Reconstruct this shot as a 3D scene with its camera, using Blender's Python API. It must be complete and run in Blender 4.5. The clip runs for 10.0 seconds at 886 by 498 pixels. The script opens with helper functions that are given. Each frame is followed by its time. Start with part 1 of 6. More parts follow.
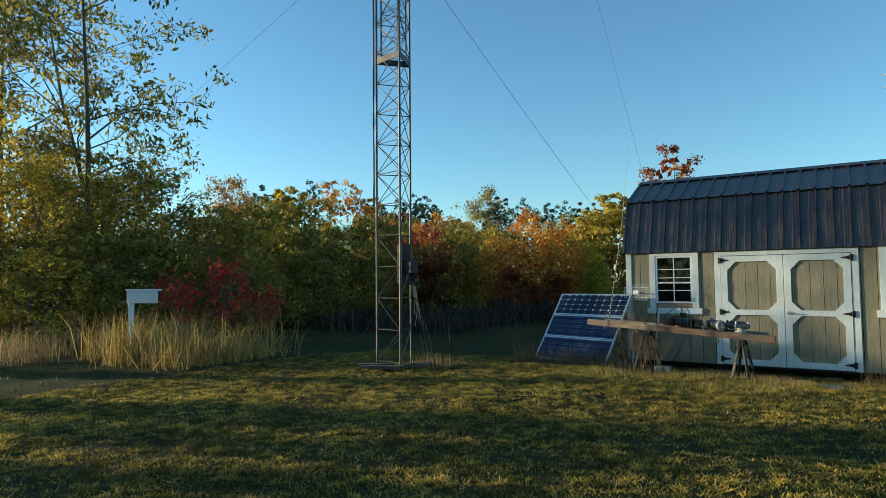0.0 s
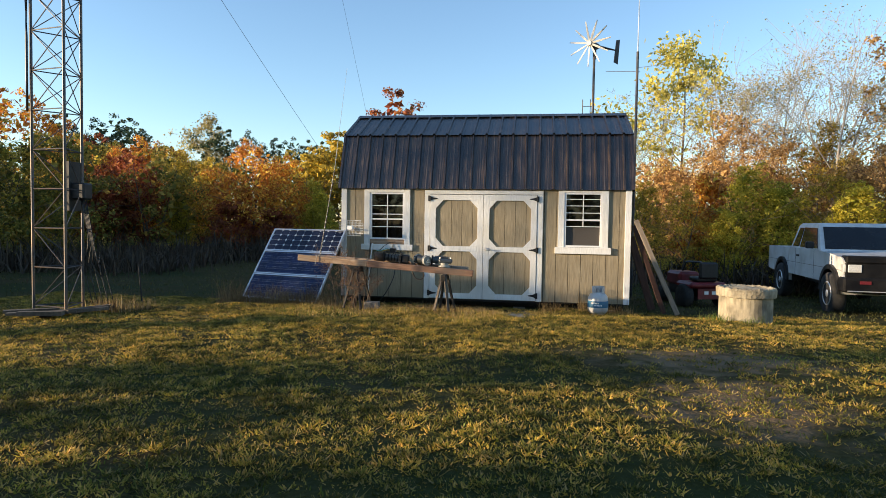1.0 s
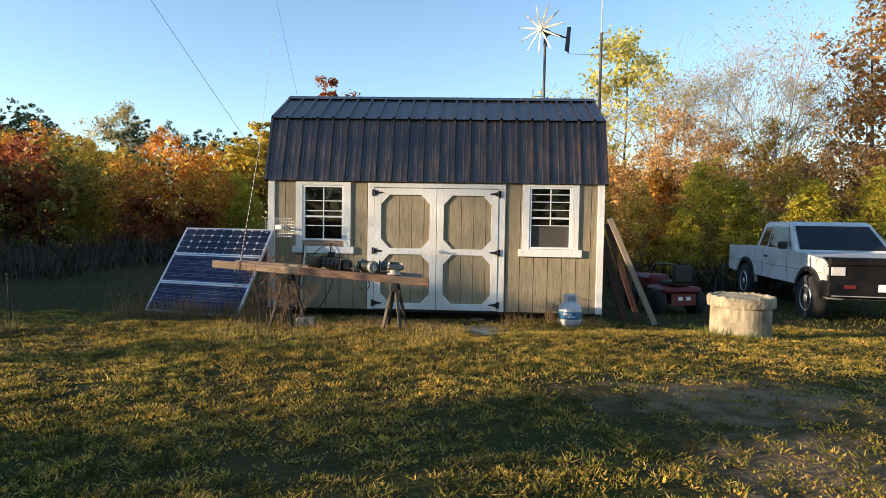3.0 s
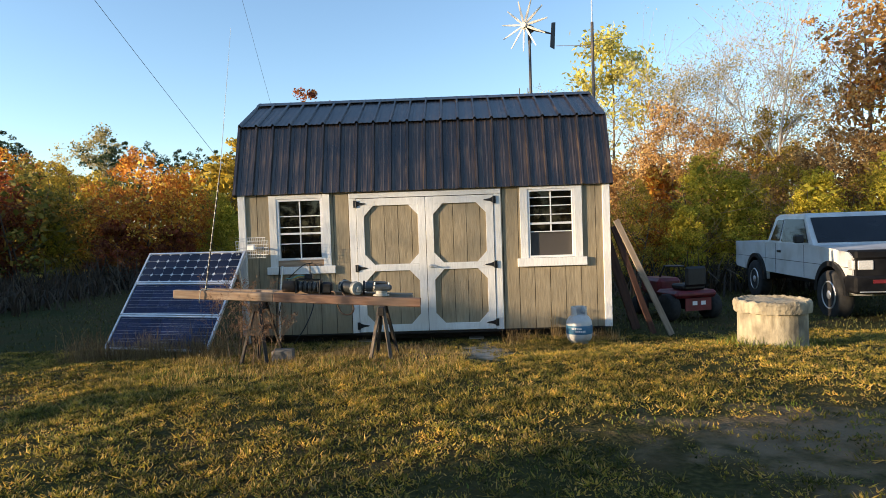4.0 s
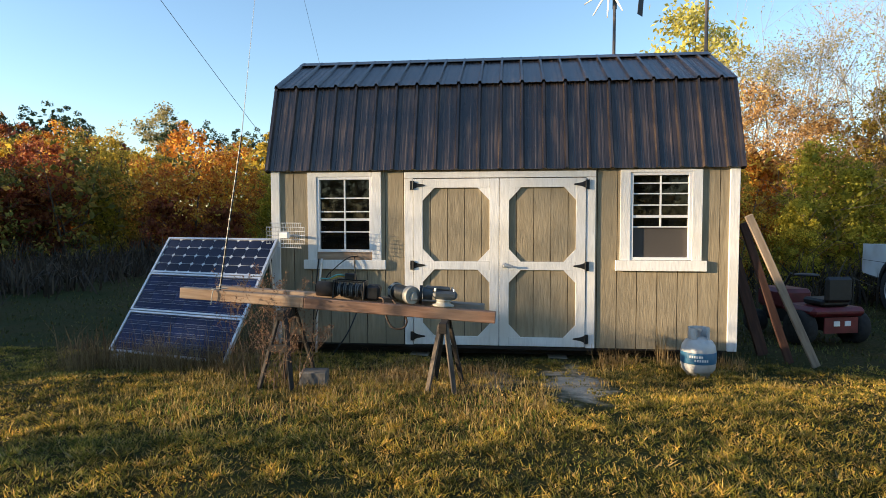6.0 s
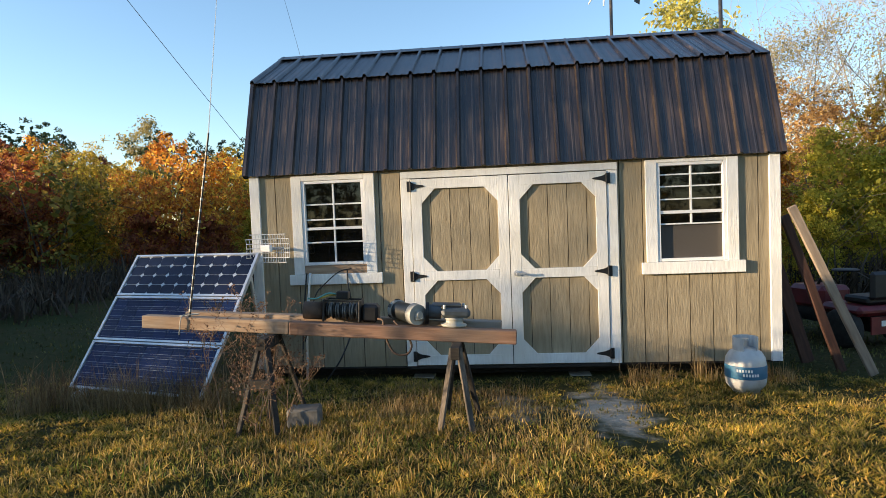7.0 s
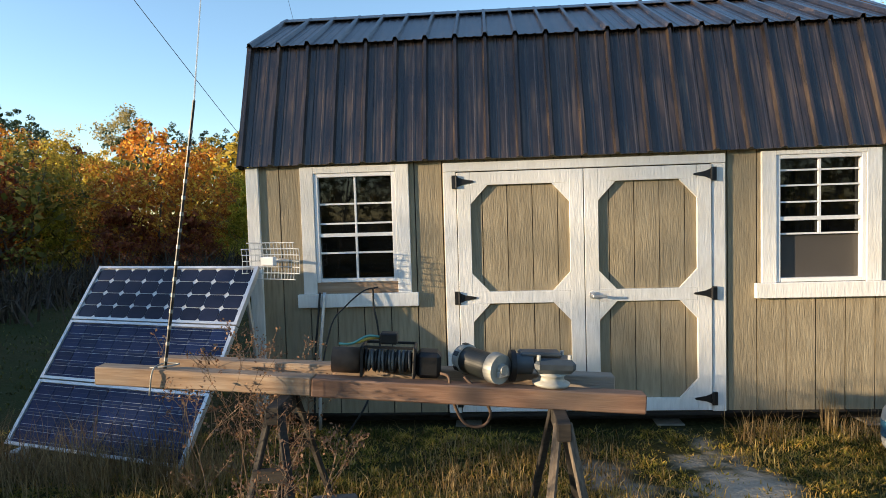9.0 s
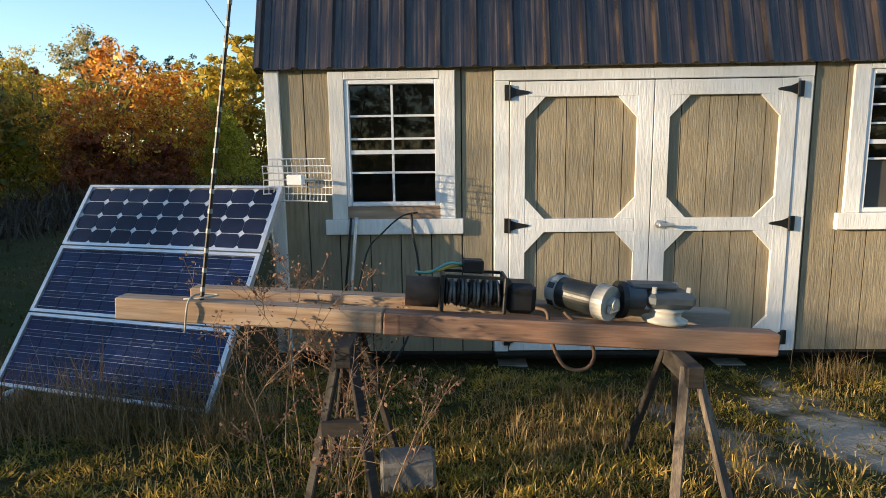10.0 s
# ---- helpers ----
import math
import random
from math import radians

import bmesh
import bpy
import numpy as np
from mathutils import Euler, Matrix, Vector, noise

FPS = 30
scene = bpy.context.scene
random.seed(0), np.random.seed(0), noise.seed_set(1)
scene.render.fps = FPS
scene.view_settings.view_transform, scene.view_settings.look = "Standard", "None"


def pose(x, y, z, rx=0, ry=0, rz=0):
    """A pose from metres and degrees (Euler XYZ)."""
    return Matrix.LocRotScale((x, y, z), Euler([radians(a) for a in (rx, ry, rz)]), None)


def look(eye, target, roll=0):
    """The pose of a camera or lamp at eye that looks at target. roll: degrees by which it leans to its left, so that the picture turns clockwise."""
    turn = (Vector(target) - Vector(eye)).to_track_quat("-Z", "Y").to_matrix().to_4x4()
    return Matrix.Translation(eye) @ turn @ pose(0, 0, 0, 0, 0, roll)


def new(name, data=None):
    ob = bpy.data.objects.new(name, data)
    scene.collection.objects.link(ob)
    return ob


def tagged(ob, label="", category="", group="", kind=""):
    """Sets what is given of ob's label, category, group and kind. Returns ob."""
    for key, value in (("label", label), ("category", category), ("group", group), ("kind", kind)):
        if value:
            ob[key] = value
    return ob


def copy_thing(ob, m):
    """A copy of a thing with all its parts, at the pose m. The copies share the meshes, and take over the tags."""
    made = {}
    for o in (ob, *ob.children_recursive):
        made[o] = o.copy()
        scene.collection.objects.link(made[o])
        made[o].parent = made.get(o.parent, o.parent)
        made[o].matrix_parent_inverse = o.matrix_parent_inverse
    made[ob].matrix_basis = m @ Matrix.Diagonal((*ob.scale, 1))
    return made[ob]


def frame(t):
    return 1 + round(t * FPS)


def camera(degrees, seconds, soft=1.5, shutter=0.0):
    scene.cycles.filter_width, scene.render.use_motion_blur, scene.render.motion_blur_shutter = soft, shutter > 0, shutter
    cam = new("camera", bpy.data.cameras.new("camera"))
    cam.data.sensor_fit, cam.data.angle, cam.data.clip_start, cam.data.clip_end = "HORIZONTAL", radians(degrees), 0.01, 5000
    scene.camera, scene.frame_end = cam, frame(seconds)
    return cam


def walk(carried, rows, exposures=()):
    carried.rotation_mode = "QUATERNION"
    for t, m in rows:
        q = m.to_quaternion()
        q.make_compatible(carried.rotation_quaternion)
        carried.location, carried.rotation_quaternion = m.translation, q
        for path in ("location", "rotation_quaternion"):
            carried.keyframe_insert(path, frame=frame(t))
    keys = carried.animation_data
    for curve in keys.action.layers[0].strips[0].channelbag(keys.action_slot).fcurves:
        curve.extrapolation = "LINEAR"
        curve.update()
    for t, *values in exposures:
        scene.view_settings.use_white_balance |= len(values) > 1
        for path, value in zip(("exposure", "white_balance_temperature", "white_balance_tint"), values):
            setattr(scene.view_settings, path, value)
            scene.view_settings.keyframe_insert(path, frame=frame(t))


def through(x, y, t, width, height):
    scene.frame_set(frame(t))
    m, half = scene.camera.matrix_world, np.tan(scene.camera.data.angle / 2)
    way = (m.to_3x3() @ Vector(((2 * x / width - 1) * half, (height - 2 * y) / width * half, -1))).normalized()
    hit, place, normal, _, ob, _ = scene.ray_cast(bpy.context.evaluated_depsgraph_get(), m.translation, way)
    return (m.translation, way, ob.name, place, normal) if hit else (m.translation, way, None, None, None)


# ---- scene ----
cam = camera(71.5, 10.0, soft=0.42)
PATH = [
    (0, (3.322, -11.113, 1.579), (2.226, -9.443, 1.688), -0.5),
    (0.1, (3.444, -11.106, 1.573), (2.344, -9.438, 1.655), 0.0),
    (0.2, (3.483, -11.103, 1.541), (2.555, -9.333, 1.624), 0.9),
    (0.3, (3.441, -10.93, 1.602), (2.643, -9.097, 1.668), 0.1),
    (0.5, (3.567, -10.753, 1.442), (2.953, -8.849, 1.461), -0.3),
    (1, (3.338, -10.417, 1.475), (3.044, -8.44, 1.393), 0.9),
    (1.5, (3.285, -10.09, 1.452), (3.028, -8.11, 1.339), -2.1),
    (2, (3.068, -9.705, 1.577), (2.932, -7.712, 1.486), -0.1),
    (2.2, (3.056, -9.592, 1.594), (2.95, -7.598, 1.48), 0.7),
    (3.5, (2.877, -8.547, 1.449), (2.826, -6.549, 1.381), 0.2),
    (4, (2.882, -8.135, 1.524), (2.835, -6.136, 1.463), -1.9),
    (4.5, (2.803, -7.704, 1.528), (2.719, -5.709, 1.425), -0.9),
    (5, (2.616, -7.293, 1.543), (2.542, -5.299, 1.402), 0.2),
    (5.5, (2.605, -6.932, 1.502), (2.473, -4.938, 1.423), 0.3),
    (5.7, (2.603, -6.766, 1.582), (2.375, -4.781, 1.496), 0.2),
    (6.8, (2.469, -5.947, 1.464), (2.303, -3.958, 1.339), -1.4),
    (7, (2.403, -5.794, 1.559), (2.211, -3.805, 1.472), -2.2),
    (7.5, (2.18, -5.478, 1.523), (2.111, -3.48, 1.468), -0.6),
    (8, (2.138, -5.133, 1.584), (2.068, -3.135, 1.516), -1.5),
    (8.5, (1.945, -4.804, 1.613), (1.81, -2.81, 1.548), 0.1),
    (9, (1.764, -4.529, 1.657), (1.625, -2.537, 1.552), -1.7),
    (9.5, (1.483, -4.235, 1.56), (1.434, -2.242, 1.391), -1.8),
    (9.8, (1.3, -4.116, 1.56), (1.191, -2.129, 1.354), 2.4),
    (10, (1.224, -4.055, 1.531), (1.175, -2.079, 1.223), -0.7),
]
walk(cam, [(t, look(eye, target, roll)) for t, eye, target, roll in PATH], ((0, 0.72, 5600, -8), (0.4, 0.95, 6100, -4), (1.0, 1.22, 6500, 13), (3.5, 1.33, 6650, 14), (10, 1.36, 6550, 12)))

# ---- light ----
SUN_AZ, SUN_EL = math.atan2(-0.94, -0.33), 8.6
world = bpy.data.worlds.new("world")
scene.world = world
world.use_nodes = True
wn = world.node_tree
sky = wn.nodes.new("ShaderNodeTexSky")
sky.sky_type, sky.sun_disc = "NISHITA", False
sky.sun_elevation, sky.sun_rotation = radians(SUN_EL), SUN_AZ % (2 * math.pi)
sky.air_density, sky.dust_density, sky.ozone_density = 1.0, 0.1, 2.4
wn.links.new(sky.outputs[0], wn.nodes["Background"].inputs[0])
wn.nodes["Background"].inputs[1].default_value = 0.15
sun = new("sun", bpy.data.lights.new("sun", "SUN"))
sun.data.energy, sun.data.angle, sun.data.color = 4.5, radians(0.6), (1.0, 0.78, 0.5)
sun.matrix_world = look((-94, -33, 15.1), (0, 0, 0))


# ---- materials ----
def nodes(name):
    m = bpy.data.materials.new(name)
    m.use_nodes = True
    t = m.node_tree
    return m, t, t.nodes["Principled BSDF"]


def noise_node(t, scale, detail=4.0, coord="Object", stretch=None):
    c = t.nodes.new("ShaderNodeTexCoord")
    n = t.nodes.new("ShaderNodeTexNoise")
    n.inputs["Scale"].default_value, n.inputs["Detail"].default_value = scale, detail
    src = c.outputs[coord]
    if stretch:
        mp = t.nodes.new("ShaderNodeMapping")
        mp.inputs["Scale"].default_value = stretch
        t.links.new(src, mp.inputs[0])
        src = mp.outputs[0]
    t.links.new(src, n.inputs["Vector"])
    return n


def ramp(t, src, stops):
    r = t.nodes.new("ShaderNodeValToRGB")
    while len(r.color_ramp.elements) < len(stops):
        r.color_ramp.elements.new(0.5)
    for e, (p, c) in zip(r.color_ramp.elements, stops):
        e.position, e.color = p, (*c, 1)
    t.links.new(src, r.inputs[0])
    return r


def mix(t, fac, a, b, kind="MIX"):
    m = t.nodes.new("ShaderNodeMix")
    m.data_type, m.blend_type = "RGBA", kind
    for sock, v in ((m.inputs[0], fac), (m.inputs[6], a), (m.inputs[7], b)):
        if isinstance(v, (int, float)):
            sock.default_value = v
        elif isinstance(v, tuple):
            sock.default_value = (*v, 1)
        else:
            t.links.new(v, sock)
    return m.outputs[2]


def surf(name, stops, scale=6.0, rough=0.6, metal=0.0, bump=0.0, bscale=40.0, stretch=None, stain=None, stain_scale=1.3, rand=0.0, spec=0.5):
    """A two-scale noise surface: fine grain between stops, and larger stains."""
    m, t, p = nodes(name)
    n = noise_node(t, scale, 6, stretch=stretch)
    col = ramp(t, n.outputs[0], stops).outputs[0]
    if stain:
        big = noise_node(t, stain_scale, 5)
        f = ramp(t, big.outputs[0], ((0.45, (0, 0, 0)), (0.72, (1, 1, 1)))).outputs[0]
        col = mix(t, f, col, stain)
    if rand:
        oi = t.nodes.new("ShaderNodeObjectInfo")
        hs = t.nodes.new("ShaderNodeHueSaturation")
        mr = t.nodes.new("ShaderNodeMapRange")
        mr.inputs[3].default_value, mr.inputs[4].default_value = 1 - rand, 1 + rand
        t.links.new(oi.outputs["Random"], mr.inputs[0])
        t.links.new(mr.outputs[0], hs.inputs["Value"])
        t.links.new(col, hs.inputs["Color"])
        col = hs.outputs[0]
    t.links.new(col, p.inputs["Base Color"])
    p.inputs["Roughness"].default_value, p.inputs["Metallic"].default_value = rough, metal
    p.inputs["Specular IOR Level"].default_value = spec
    if bump:
        bn = noise_node(t, bscale, 6, stretch=stretch)
        b = t.nodes.new("ShaderNodeBump")
        b.inputs["Strength"].default_value, b.inputs["Distance"].default_value = bump, 0.004
        t.links.new(bn.outputs[0], b.inputs["Height"])
        t.links.new(b.outputs[0], p.inputs["Normal"])
    return m


def leaf_mat(name, stops, through=0.35, fine=0.0):
    """Leaves or blades, each with its own shade, a part of the light passing through."""
    m, t, p = nodes(name)
    g = t.nodes.new("ShaderNodeNewGeometry")
    col = ramp(t, g.outputs["Random Per Island"], stops).outputs[0]
    big = noise_node(t, 0.9, 3)
    hs = t.nodes.new("ShaderNodeHueSaturation")
    mr = t.nodes.new("ShaderNodeMapRange")
    mr.inputs[1].default_value, mr.inputs[2].default_value = 0.3, 0.7
    mr.inputs[3].default_value, mr.inputs[4].default_value = 0.65, 1.3
    t.links.new(big.outputs[0], mr.inputs[0])
    t.links.new(mr.outputs[0], hs.inputs["Value"])
    t.links.new(col, hs.inputs["Color"])
    col = hs.outputs[0]
    if fine:
        small = noise_node(t, fine, 4)
        f = ramp(t, small.outputs[0], ((0.36, (0.3, 0.36, 0.3)), (0.5, (0.85, 0.85, 0.85)), (0.64, (1.6, 1.4, 1.1)))).outputs[0]
        col = mix(t, 1.0, col, f, "MULTIPLY")
    t.links.new(col, p.inputs["Base Color"])
    p.inputs["Roughness"].default_value = 0.6
    p.inputs["Specular IOR Level"].default_value = 0.25
    tr = t.nodes.new("ShaderNodeBsdfTranslucent")
    t.links.new(col, tr.inputs[0])
    ms = t.nodes.new("ShaderNodeMixShader")
    ms.inputs[0].default_value = through
    t.links.new(p.outputs[0], ms.inputs[1])
    t.links.new(tr.outputs[0], ms.inputs[2])
    t.links.new(ms.outputs[0], t.nodes["Material Output"].inputs[0])
    return m


def ground_mat():
    m, t, p = nodes("lawn_soil")
    fine, mid, big = noise_node(t, 28, 8), noise_node(t, 3.0, 6), noise_node(t, 0.35, 4)
    col = ramp(t, fine.outputs[0], ((0.3, (0.018, 0.018, 0.007)), (0.5, (0.05, 0.045, 0.015)), (0.7, (0.10, 0.08, 0.03)))).outputs[0]
    f = ramp(t, mid.outputs[0], ((0.45, (0, 0, 0)), (0.68, (1, 1, 1)))).outputs[0]
    col = mix(t, f, col, (0.07, 0.05, 0.022))
    f = ramp(t, big.outputs[0], ((0.42, (0, 0, 0)), (0.62, (1, 1, 1)))).outputs[0]
    col = mix(t, f, col, (0.035, 0.042, 0.012))
    geo = t.nodes.new("ShaderNodeNewGeometry")
    warp = noise_node(t, 4.5, 8)
    for cx, cy, rx, ry, c in ((3.15, -1.2, 0.44, 1.25, (0.42, 0.37, 0.30)), (2.45, -1.15, 0.30, 0.95, (0.30, 0.255, 0.20)), (5.0, -4.5, 1.5, 0.8, (0.2, 0.14, 0.085)), (4.8, -5.9, 1.1, 1.2, (0.18, 0.125, 0.075))):
        d = t.nodes.new("ShaderNodeVectorMath")
        d.operation = "SUBTRACT"
        t.links.new(geo.outputs["Position"], d.inputs[0])
        d.inputs[1].default_value = (cx, cy, 0)
        s = t.nodes.new("ShaderNodeVectorMath")
        s.operation = "MULTIPLY"
        t.links.new(d.outputs[0], s.inputs[0])
        s.inputs[1].default_value = (1 / rx, 1 / ry, 0)
        l = t.nodes.new("ShaderNodeVectorMath")
        l.operation = "LENGTH"
        t.links.new(s.outputs[0], l.inputs[0])
        a = t.nodes.new("ShaderNodeMath")
        a.operation = "MULTIPLY_ADD"
        t.links.new(warp.outputs[0], a.inputs[0])
        a.inputs[1].default_value = 1.7
        t.links.new(l.outputs["Value"], a.inputs[2])
        f = ramp(t, a.outputs[0], ((0.0, (1, 1, 1)), (0.5, (0.95, 0.95, 0.95)), (0.8, (0, 0, 0))))
        f.color_ramp.interpolation = "EASE"
        mr = t.nodes.new("ShaderNodeMapRange")
        mr.inputs[1].default_value, mr.inputs[2].default_value = 0.0, 2.1
        t.links.new(a.outputs[0], mr.inputs[0])
        t.links.new(mr.outputs[0], f.inputs[0])
        col = mix(t, f.outputs[0], col, c)
    t.links.new(col, p.inputs["Base Color"])
    p.inputs["Roughness"].default_value = 0.95
    p.inputs["Specular IOR Level"].default_value = 0.1
    b = t.nodes.new("ShaderNodeBump")
    b.inputs["Strength"].default_value, b.inputs["Distance"].default_value = 0.8, 0.03
    t.links.new(fine.outputs[0], b.inputs["Height"])
    t.links.new(b.outputs[0], p.inputs["Normal"])
    return m


def glass_mat(name, tint=(0.02, 0.022, 0.025), rough=0.03):
    m, t, p = nodes(name)
    p.inputs["Base Color"].default_value = (*tint, 1)
    p.inputs["Roughness"].default_value = rough
    p.inputs["Transmission Weight"].default_value = 0.85
    p.inputs["IOR"].default_value = 1.45
    return m


GROUND = ground_mat()
SIDING = surf("tan_siding", ((0.3, (0.25, 0.205, 0.135)), (0.55, (0.33, 0.275, 0.185)), (0.75, (0.38, 0.32, 0.22))), 9, 0.75, bump=0.9, bscale=22, stretch=(5, 5, 0.55), stain=(0.26, 0.215, 0.14), rand=0.06, spec=0.2)
TRIM = surf("white_trim", ((0.3, (0.70, 0.70, 0.68)), (0.6, (0.82, 0.82, 0.80))), 12, 0.6, bump=0.7, bscale=20, stretch=(4, 4, 0.7), stain=(0.66, 0.64, 0.58), spec=0.25)
VINYL = surf("white_vinyl", ((0.3, (0.76, 0.77, 0.77)), (0.7, (0.82, 0.82, 0.82))), 5, 0.4)
DARK = surf("dark_timber", ((0.3, (0.012, 0.010, 0.008)), (0.7, (0.035, 0.028, 0.022))), 14, 0.85, bump=0.5, stretch=(1, 1, 6))
# brown steel; the ramp's tan end paints sunlit streaks down the sheets
ROOF = surf("brown_roof_steel", ((0.3, (0.020, 0.015, 0.014)), (0.52, (0.045, 0.032, 0.026)), (0.75, (0.14, 0.092, 0.06))), 6, 0.27, 0.0, bump=0.1, bscale=30, stretch=(7, 1, 0.25), stain=(0.016, 0.015, 0.018), stain_scale=2.0, rand=0.1, spec=0.85)
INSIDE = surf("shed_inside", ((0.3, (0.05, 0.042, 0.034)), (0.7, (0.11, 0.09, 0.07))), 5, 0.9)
BLACK = surf("black_iron", ((0.3, (0.005, 0.005, 0.006)), (0.7, (0.014, 0.014, 0.015))), 20, 0.5, bump=0.2)
GLASS = glass_mat("window_glass")
STEEL = surf("galvanised_steel", ((0.3, (0.04, 0.042, 0.048)), (0.7, (0.09, 0.092, 0.10))), 18, 0.5, 0.5, bump=0.1, stain=(0.17, 0.11, 0.07), stain_scale=3)
ALU = surf("aluminium", ((0.3, (0.55, 0.56, 0.57)), (0.7, (0.72, 0.72, 0.73))), 10, 0.4, 0.7)
CELL_A = surf("mono_cell", ((0.3, (0.012, 0.015, 0.034)), (0.7, (0.022, 0.028, 0.058))), 4, 0.2, spec=0.2, rand=0.2)
CELL_B = surf("blue_cell", ((0.3, (0.008, 0.015, 0.052)), (0.7, (0.014, 0.026, 0.085))), 6, 0.2, spec=0.2, rand=0.25)
BACKSHEET = surf("white_backsheet", ((0.3, (0.55, 0.57, 0.6)), (0.7, (0.66, 0.68, 0.7))), 8, 0.2)
BACKDARK = surf("grey_backsheet", ((0.3, (0.06, 0.075, 0.12)), (0.7, (0.09, 0.105, 0.15))), 8, 0.2)
PLANK = surf("weathered_plank", ((0.3, (0.22, 0.14, 0.085)), (0.55, (0.35, 0.235, 0.15)), (0.75, (0.45, 0.34, 0.24))), 5, 0.8, bump=0.8, bscale=12, stretch=(0.7, 9, 9), stain=(0.27, 0.25, 0.22), stain_scale=1.6, rand=0.12)
LEGWOOD = surf("weathered_leg_wood", ((0.3, (0.07, 0.055, 0.042)), (0.7, (0.17, 0.135, 0.10))), 12, 0.9, bump=0.7, stretch=(6, 6, 0.7), stain=(0.04, 0.032, 0.025), stain_scale=5)
LUMBER = surf("grey_lumber", ((0.3, (0.20, 0.15, 0.11)), (0.7, (0.36, 0.29, 0.22))), 6, 0.85, bump=0.6, bscale=14, stretch=(5, 5, 0.6), stain=(0.16, 0.12, 0.09))
CONCRETE = surf("concrete", ((0.3, (0.27, 0.24, 0.19)), (0.5, (0.36, 0.32, 0.25)), (0.7, (0.44, 0.39, 0.31))), 9, 0.9, bump=1.0, bscale=45, stain=(0.24, 0.21, 0.17), stain_scale=2.4)
BARK = surf("bark", ((0.3, (0.07, 0.055, 0.042)), (0.7, (0.17, 0.14, 0.11))), 9, 0.95, bump=1.0, bscale=14, stretch=(3, 3, 0.6))
PALEBARK = surf("pale_bark", ((0.3, (0.26, 0.23, 0.19)), (0.7, (0.42, 0.38, 0.33))), 9, 0.95, bump=0.6, bscale=14, stretch=(3, 3, 0.6))


# ---- building helpers ----
def obj(name, bm, mat, parent=None, label="", smooth=False):
    me = bpy.data.meshes.new(name)
    bmesh.ops.recalc_face_normals(bm, faces=bm.faces[:])
    bm.to_mesh(me)
    bm.free()
    me.materials.append(mat)
    if smooth:
        for f in me.polygons:
            f.use_smooth = True
    o = new(name, me)
    if parent:
        o.parent = parent
    if label:
        o["label"] = label
    return o


def part(name, bm, material, parent, label="", smooth=False):
    return obj(name, bm, material, parent, label, smooth)


def thing(name, at=(0, 0, 0), rz=0.0, label="", category="", group="", kind=""):
    e = new(name)
    e.empty_display_size = 0.1
    e.matrix_world = pose(*at, 0, 0, rz)
    return tagged(e, label, category, group, kind)


def quick(name, verts, faces, mat, parent=None, smooth=False):
    """A mesh from arrays: verts (n, 3) and faces (m, k)."""
    verts, faces = np.asarray(verts, np.float32), np.asarray(faces, np.int32)
    me = bpy.data.meshes.new(name)
    me.vertices.add(len(verts))
    me.vertices.foreach_set("co", verts.ravel())
    k = faces.shape[1]
    me.loops.add(faces.size)
    me.loops.foreach_set("vertex_index", faces.ravel())
    me.polygons.add(len(faces))
    me.polygons.foreach_set("loop_start", np.arange(0, faces.size, k, dtype=np.int32))
    me.update(calc_edges=True)
    me.validate()
    if smooth:
        me.polygons.foreach_set("use_smooth", np.ones(len(faces), bool))
    me.materials.append(mat)
    o = new(name, me)
    if parent:
        o.parent = parent
    return o


def box(bm, x0, x1, y0, y1, z0, z1, m=None, bev=0.0):
    mat = Matrix.Translation(((x0 + x1) / 2, (y0 + y1) / 2, (z0 + z1) / 2)) @ Matrix.Diagonal((abs(x1 - x0), abs(y1 - y0), abs(z1 - z0), 1))
    r = bmesh.ops.create_cube(bm, size=1, matrix=(m @ mat) if m else mat)
    if bev:
        es = list({e for v in r["verts"] for e in v.link_edges})
        bmesh.ops.bevel(bm, geom=es, offset=bev, segments=1, affect="EDGES")
    return bm


def boxed(*a, **k):
    return box(bmesh.new(), *a, **k)


def tube(bm, a, b, r0, r1=None, seg=8, cap=True):
    a, b = Vector(a), Vector(b)
    d = b - a
    m = Matrix.Translation((a + b) / 2) @ d.to_track_quat("Z", "Y").to_matrix().to_4x4()
    bmesh.ops.create_cone(bm, cap_ends=cap, segments=seg, radius1=r0, radius2=r0 if r1 is None else r1, depth=d.length, matrix=m)
    return bm


def path_tube(name, pts, r, mat, parent=None, label="", seg=5):
    """A round cable or hose along points."""
    bm = bmesh.new()
    pts = [Vector(p) for p in pts]
    if len(pts) > 3 and not isinstance(r, (list, tuple)):
        fine = []
        ext = [pts[0] * 2 - pts[1], *pts, pts[-1] * 2 - pts[-2]]
        for a, b, c, d in zip(ext, ext[1:], ext[2:], ext[3:]):
            for k in range(5):
                f = k / 5
                fine.append(0.5 * (2 * b + (c - a) * f + (2 * a - 5 * b + 4 * c - d) * f * f + (3 * b - a - 3 * c + d) * f ** 3))
        pts = fine + [pts[-1]]
    rings = []
    for i, p in enumerate(pts):
        d = (pts[min(i + 1, len(pts) - 1)] - pts[max(i - 1, 0)]).normalized()
        q = d.to_track_quat("Z", "Y")
        rr = r[i] if isinstance(r, (list, tuple)) else r
        rings.append([bm.verts.new(p + q @ Vector((rr * math.cos(6.2832 * k / seg), rr * math.sin(6.2832 * k / seg), 0))) for k in range(seg)])
    for u, v in zip(rings, rings[1:]):
        for k in range(seg):
            bm.faces.new((u[k], u[(k + 1) % seg], v[(k + 1) % seg], v[k]))
    bm.faces.new(rings[0]), bm.faces.new(rings[-1])
    return obj(name, bm, mat, parent, label, True)


